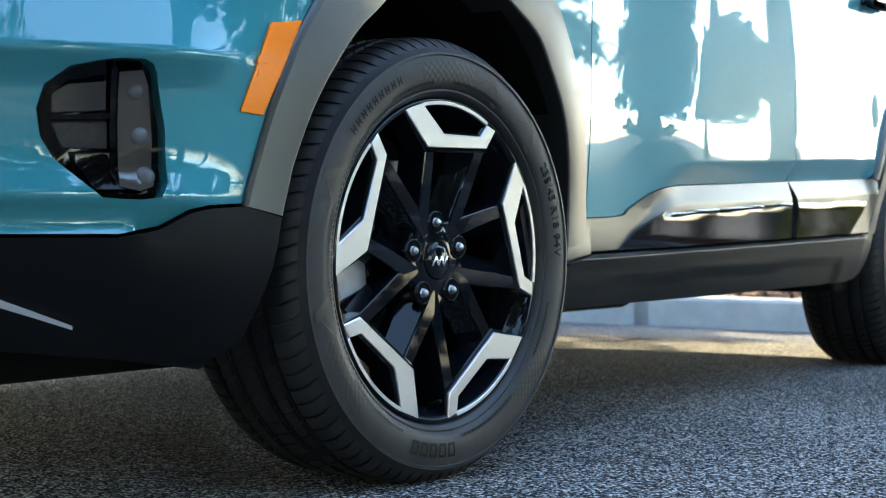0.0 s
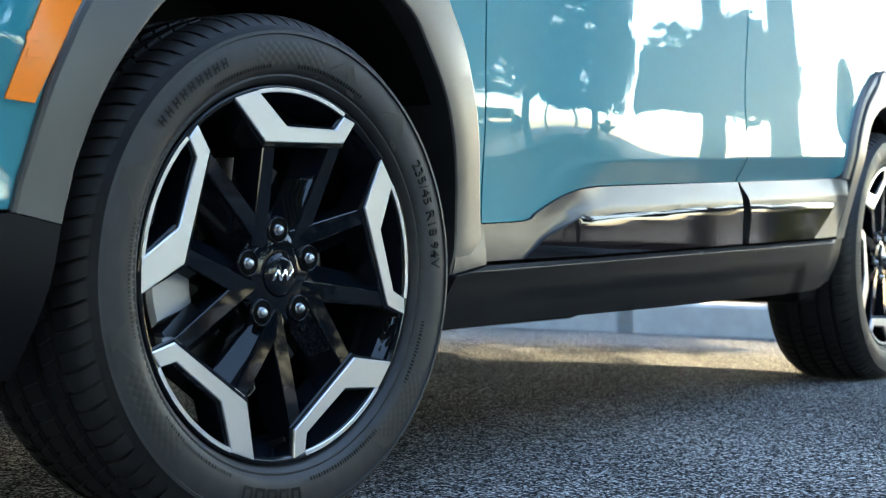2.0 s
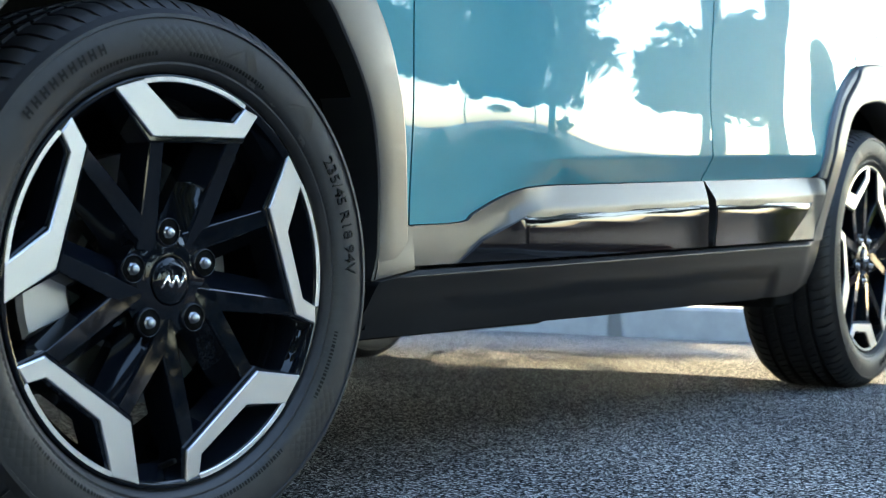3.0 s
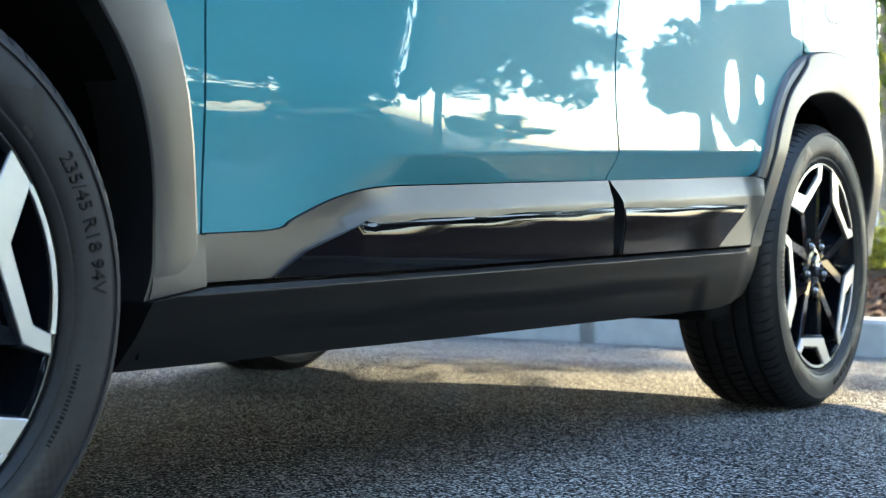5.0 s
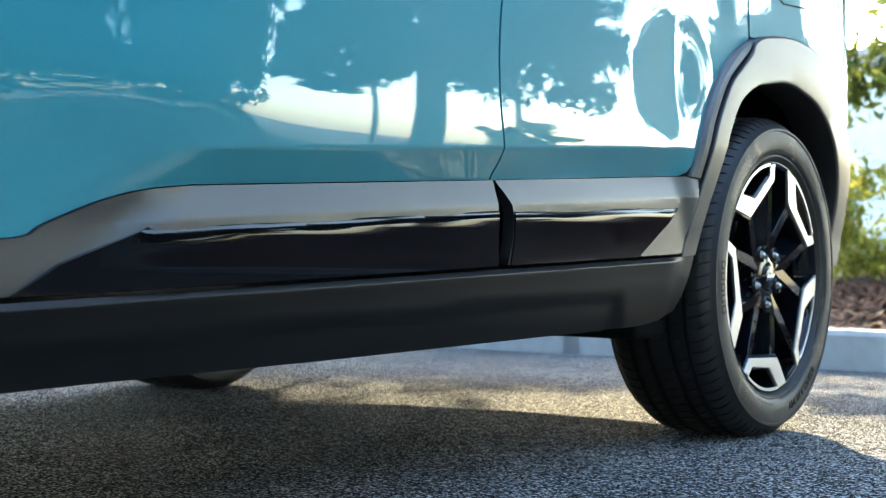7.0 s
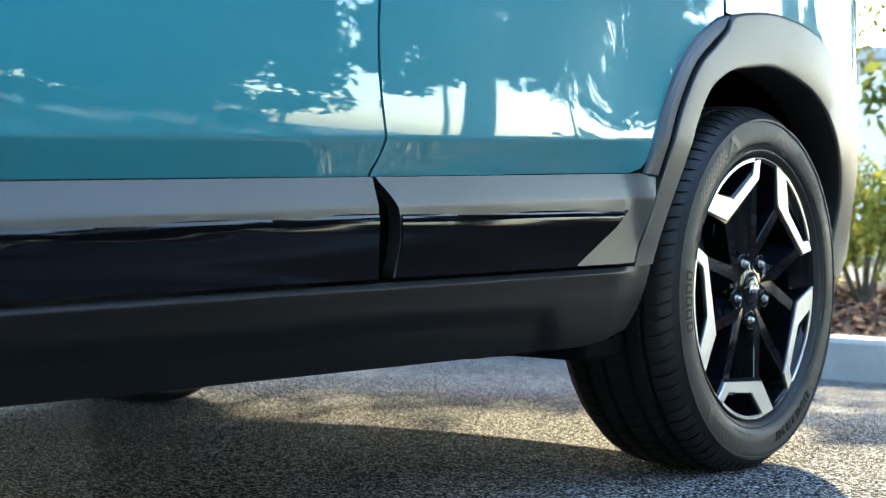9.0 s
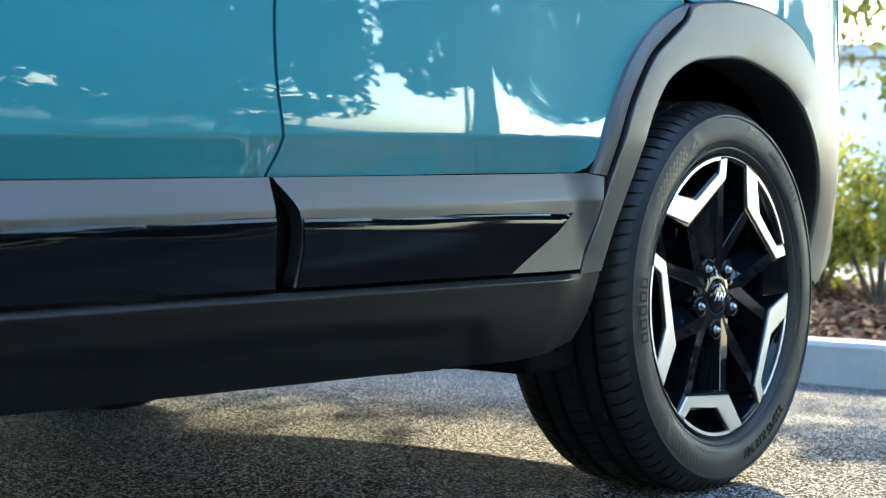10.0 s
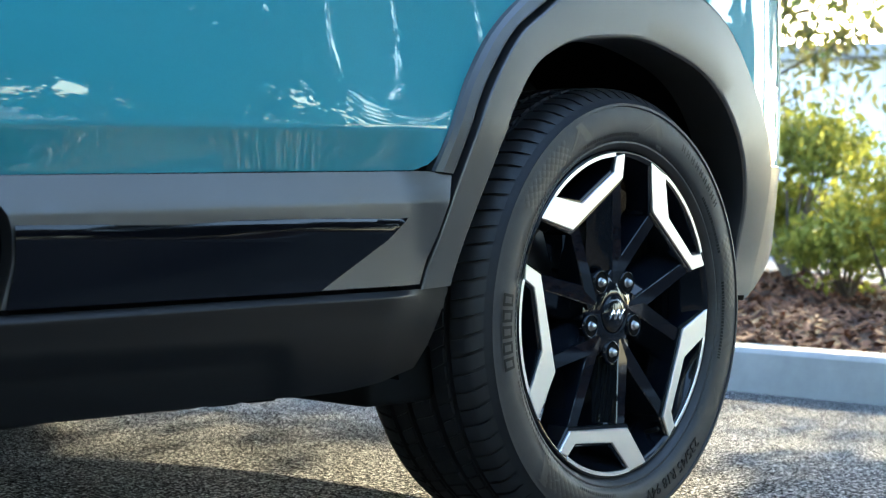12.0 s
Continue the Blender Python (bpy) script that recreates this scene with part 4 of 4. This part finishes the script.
def leaves(rng, centres, count, size, flat=0.6):
    vs, fs = [], []
    for i in range(count):
        c, rad = centres[rng.randrange(len(centres))]
        d = Vector((rng.gauss(0, 1), rng.gauss(0, 1), rng.gauss(0, 1) * flat)).normalized() * rad * rng.random() ** 0.45
        p = Vector(c) + d
        e = Euler((rng.uniform(-1.3, 1.3), rng.uniform(-1.3, 1.3), rng.uniform(0, 6.28))).to_matrix()
        s = size * rng.uniform(0.6, 1.4)
        b = len(vs)
        for q in ((-1, 0, 0), (-0.1, -0.42, 0.08), (1, 0, 0), (-0.1, 0.42, 0.08)):
            vs.append(p + e @ (Vector(q) * s))
        fs.append((b, b + 1, b + 2, b + 3))
    me = bpy.data.meshes.new("crown")
    me.from_pydata(vs, [], fs)
    return me


def limb(bm, a, b, r0, r1, bend=0.0, seg=6, n=7):
    a, b = Vector(a), Vector(b)
    d = (b - a).normalized()
    u = d.orthogonal().normalized()
    w = d.cross(u)
    rows = []
    for i in range(seg + 1):
        s = i / seg
        c = a.lerp(b, s) + u * bend * math.sin(s * 3.1)
        r = r0 + (r1 - r0) * s
        rows.append([bm.verts.new(c + (u * math.cos(6.2832 * k / n) + w * math.sin(6.2832 * k / n)) * r) for k in range(n)])
    for p, q in zip(rows, rows[1:]):
        for k in range(n):
            bm.faces.new((p[k], p[(k + 1) % n], q[(k + 1) % n], q[k]))


def shrub(x, y, r, h, seed, mat=None, label="rounded yellow-green garden shrub", count=2600):
    rng = random.Random(seed)
    z = bed_z(x, y) if KERB_X < x < 9.5 else ground_z(x, y) if x < 5.4 else -0.08
    e = tagged(new("shrub"), label, "shrub")
    e.location = (x, y, z)
    bm = bmesh.new()
    cs = []
    for i in range(9):
        a = rng.uniform(0, 6.28)
        q = Vector((math.cos(a) * r * rng.uniform(0.2, 0.65), math.sin(a) * r * rng.uniform(0.2, 0.65), h * rng.uniform(0.35, 0.8)))
        limb(bm, (0, 0, -0.02), q, 0.014, 0.004, 0.03, 4, 5)
        cs.append((q, r * rng.uniform(0.3, 0.5)))
    part("stem", bm, bark, e)
    me = leaves(rng, cs, count, 0.028)
    me.materials.append(mat or leaf_shrub)
    c = new("leaves", me)
    c.parent = e
    c["kind"] = "stuff"
    return e


def tree(x, y, h, spread, seed, mat=None, count=6000, label="small tree with open airy crown", trunk=0.09, size=0.06, low=0.45):
    rng = random.Random(seed)
    z = bed_z(x, y) if KERB_X < x < 9.5 else -0.1
    e = tagged(new("tree"), label, "tree")
    e.location = (x, y, z)
    bm = bmesh.new()
    top = Vector((rng.uniform(-0.3, 0.3), rng.uniform(-0.3, 0.3), h * 0.85))
    limb(bm, (0, 0, -0.05), top, trunk, trunk * 0.25, 0.12, 9, 9)
    cs = []
    for i in range(13):
        s = rng.uniform(low, 0.95)
        a = rng.uniform(0, 6.28)
        base = top * s
        tip = base + Vector((math.cos(a), math.sin(a), rng.uniform(0.1, 0.7))) * spread * rng.uniform(0.5, 1.0)
        limb(bm, base, tip, trunk * 0.38 * (1.1 - s * 0.6), trunk * 0.06, 0.06, 5, 6)
        for k in range(3):
            t2 = base.lerp(tip, rng.uniform(0.4, 1.0)) + Vector((rng.gauss(0, 1), rng.gauss(0, 1), rng.gauss(0, 0.7))) * spread * 0.22
            limb(bm, base.lerp(tip, 0.5), t2, trunk * 0.12, trunk * 0.03, 0.03, 3, 5)
            cs.append((t2, spread * rng.uniform(0.14, 0.3)))
    part("trunk", bm, bark, e)
    me = leaves(rng, cs, count, size, 0.8)
    me.materials.append(mat or leaf_tree)
    c = new("crown", me)
    c.parent = e
    c["kind"] = "stuff"
    return e


for i, (x, y, r, h) in enumerate(((7.6, 1.9, 0.55, 0.9), (7.9, 0.75, 0.42, 0.5), (8.3, 2.9, 0.6, 1.0), (8.0, 4.2, 0.6, 0.9), (8.7, -0.4, 0.5, 0.55), (9.3, 1.2, 0.7, 0.8), (8.6, 5.4, 0.7, 1.1), (7.9, -1.8, 0.5, 0.6), (8.1, 2.45, 0.45, 0.6), (8.9, 3.1, 0.6, 0.75), (9.6, 2.2, 0.6, 0.6))):
    shrub(x, y, r, h, 20 + i)
tree(9.8, 1.1, 3.8, 1.5, 3, count=5000, low=0.3)
tree(10.8, 4.7, 3.3, 1.7, 31, leaf_olive, 2200, "airy olive-green young tree in the planting bed", 0.05, 0.05, 0.45)
# added crowns, hidden behind the car, that keep sun off the ground beyond it
for i, (x, y) in enumerate(((8.0, 6.6), (9.6, 8.3), (7.4, 8.9), (11.0, 7.0), (9.0, 10.8))):
    tree(x, y, 6.4, 2.3, 40 + i, leaf_tree, 15000, "dense leafy tree added out of view to shade the ground", 0.12, 0.08, 0.25)
# sun blockers added above the view, dappling the ground right of the rear wheel
for i, (x, y, n) in enumerate(((10.6, 1.3, 3500), (11.2, 0.0, 5000))):
    tree(x, y, 4.6, 1.9, 150 + i, leaf_tree, n, "broad leafy clear-trunked tree added to shade the ground by the rear wheel", 0.09, 0.09, 0.62)
tree(11.5, 0.2, 4.4, 1.8, 6, count=7000)
tree(13.5, 2.6, 5.2, 2.2, 8, count=6000)
tree(12.0, 6.5, 5.2, 2.2, 9, count=7000)

# added outside the view: crowns shade the ground, trunks show only in the paint
for i, (x, y) in enumerate(((8.6, -5.2), (9.2, -2.7), (9.8, -0.5), (11.4, -4.2), (12.2, -1.6))):
    tree(x, y, 8.6, 2.7, 110 + i, leaf_tree, 14000, "tall leafy high-crowned tree added out of view to block sun and sky", 0.13, 0.10, 0.5)

# three more unseen tall crowns, added to keep sun off the near ground
for i, (x, y) in enumerate(((8.9, 1.5), (12.6, 2.3), (9.4, 0.0))):
    tree(x, y, 9.4, 2.7, 160 + i, leaf_tree, 16000, "tall leafy high-crowned tree added out of view to block sun and sky", 0.12, 0.10, 0.52)
# shade row: invented trees with crowns over the view, darkening the wider asphalt
for i, (x, y) in enumerate(((21, -3.5), (24, 0), (23, 4.5), (27, 7.5), (30, 2), (28, -4))):
    tree(x, y, 13.0, 3.6, 170 + i, leaf_tree, 16000, "very tall leafy tree added as an unseen sun screen for the car park", 0.16, 0.16, 0.50)

# pale building far behind the planting
def building(x, y, z, w, d, h, turn, floors, bays, label):
    e = tagged(new("building"), label, "building")
    e.matrix_basis = pose(x, y, z, 0, 0, turn)
    bm = bmesh.new()
    box(bm, (0, 0, 0), (w, d, h), 0.05)
    part("wall", bm, plaster, e, smooth=False)
    bm = bmesh.new()
    box(bm, (-0.3, -0.3, h), (w + 0.3, d + 0.3, h + 0.35), 0.05)
    part("roof", bm, concrete, e, smooth=False)
    fh = h / floors
    for f in range(floors):
        for b in range(bays):
            bw = w / bays
            bm = bmesh.new()
            box(bm, (b * bw + bw * 0.2, -0.06, f * fh + fh * 0.3), (b * bw + bw * 0.8, 0.12, f * fh + fh * 0.82))
            wob = part("window", bm, plaster, e, smooth=False)
            bm = bmesh.new()
            box(bm, (b * bw + bw * 0.24, -0.07, f * fh + fh * 0.34), (b * bw + bw * 0.76, -0.05, f * fh + fh * 0.78))
            part("pane", bm, glass, wob, smooth=False)


building(46, 10, -0.1, 30, 10, 4.6, 100, 1, 12, "pale low building beyond the shrubs")

# across the car park, seen in the car's paint
for i, (x, y, h, s) in enumerate(((-9, -12, 7.5, 3.0), (-5.0, -10.5, 7.0, 3.0), (-1.0, -11.5, 7.6, 3.2), (2.8, -10.5, 7.0, 3.0), (6.6, -11.5, 7.4, 3.0), (10.0, -11.6, 7.0, 2.6))):
    tree(x, y, h, s, 60 + i, leaf_pine, 9500, "dense dark tree across the car park", 0.14, 0.13, 0.10)
for i in range(9):
    shrub(-8 + 2.1 * i, -9.3 + 0.3 * (i % 3), 1.2, 1.3, 90 + i, leaf_pine, "dark clipped hedge plant across the car park", 1500)
tree(20.8, -8.0, 3.7, 1.6, 130, leaf_pine, 8000, "small round-headed tree on a bare trunk across the car park", 0.05, 0.12, 0.80)
for i, (x, y) in enumerate(((19.6, -11.4), (18.2, -13.0), (16.2, -14.4), (13.6, -14.2))):
    tree(x, y, 6.2, 2.3, 131 + i, leaf_pine, 10000, "round-headed dark tree on a bare trunk across the car park", 0.06, 0.13, 0.50)
tree(13.0, -12.6, 5.0, 2.1, 139, leaf_pine, 7000, "dense dark tree across the car park", 0.08, 0.12, 0.06)
# stand-in, added only to put a dark patch into the door's pale reflection
tree(36.0, -21.0, 2.6, 1.3, 140, leaf_pine, 3000, "low dark tree standing in for an unidentified dark reflected shape", 0.09, 0.13, 0.3)
# unseen trees added round the car; they cut low skylight reaching beneath it
for i, (x, y) in enumerate(((-8.5, -5.5), (-5.0, -7.0), (-9.5, -1.5), (-2.0, -7.4), (-10, 2.5), (-9, 6), (-5.5, 8.5), (-2, 9.0), (1.5, 8.6), (4.6, 9.4))):
    tree(x, y, 9.0, 3.4, 80 + i, leaf_pine, 16000, "tall dark tree added out of view to block low sky", 0.2, 0.16, 0.06)
building(-34, -20, 0, 24, 10, 6.5, 60, 2, 8, "pale building across the car park")
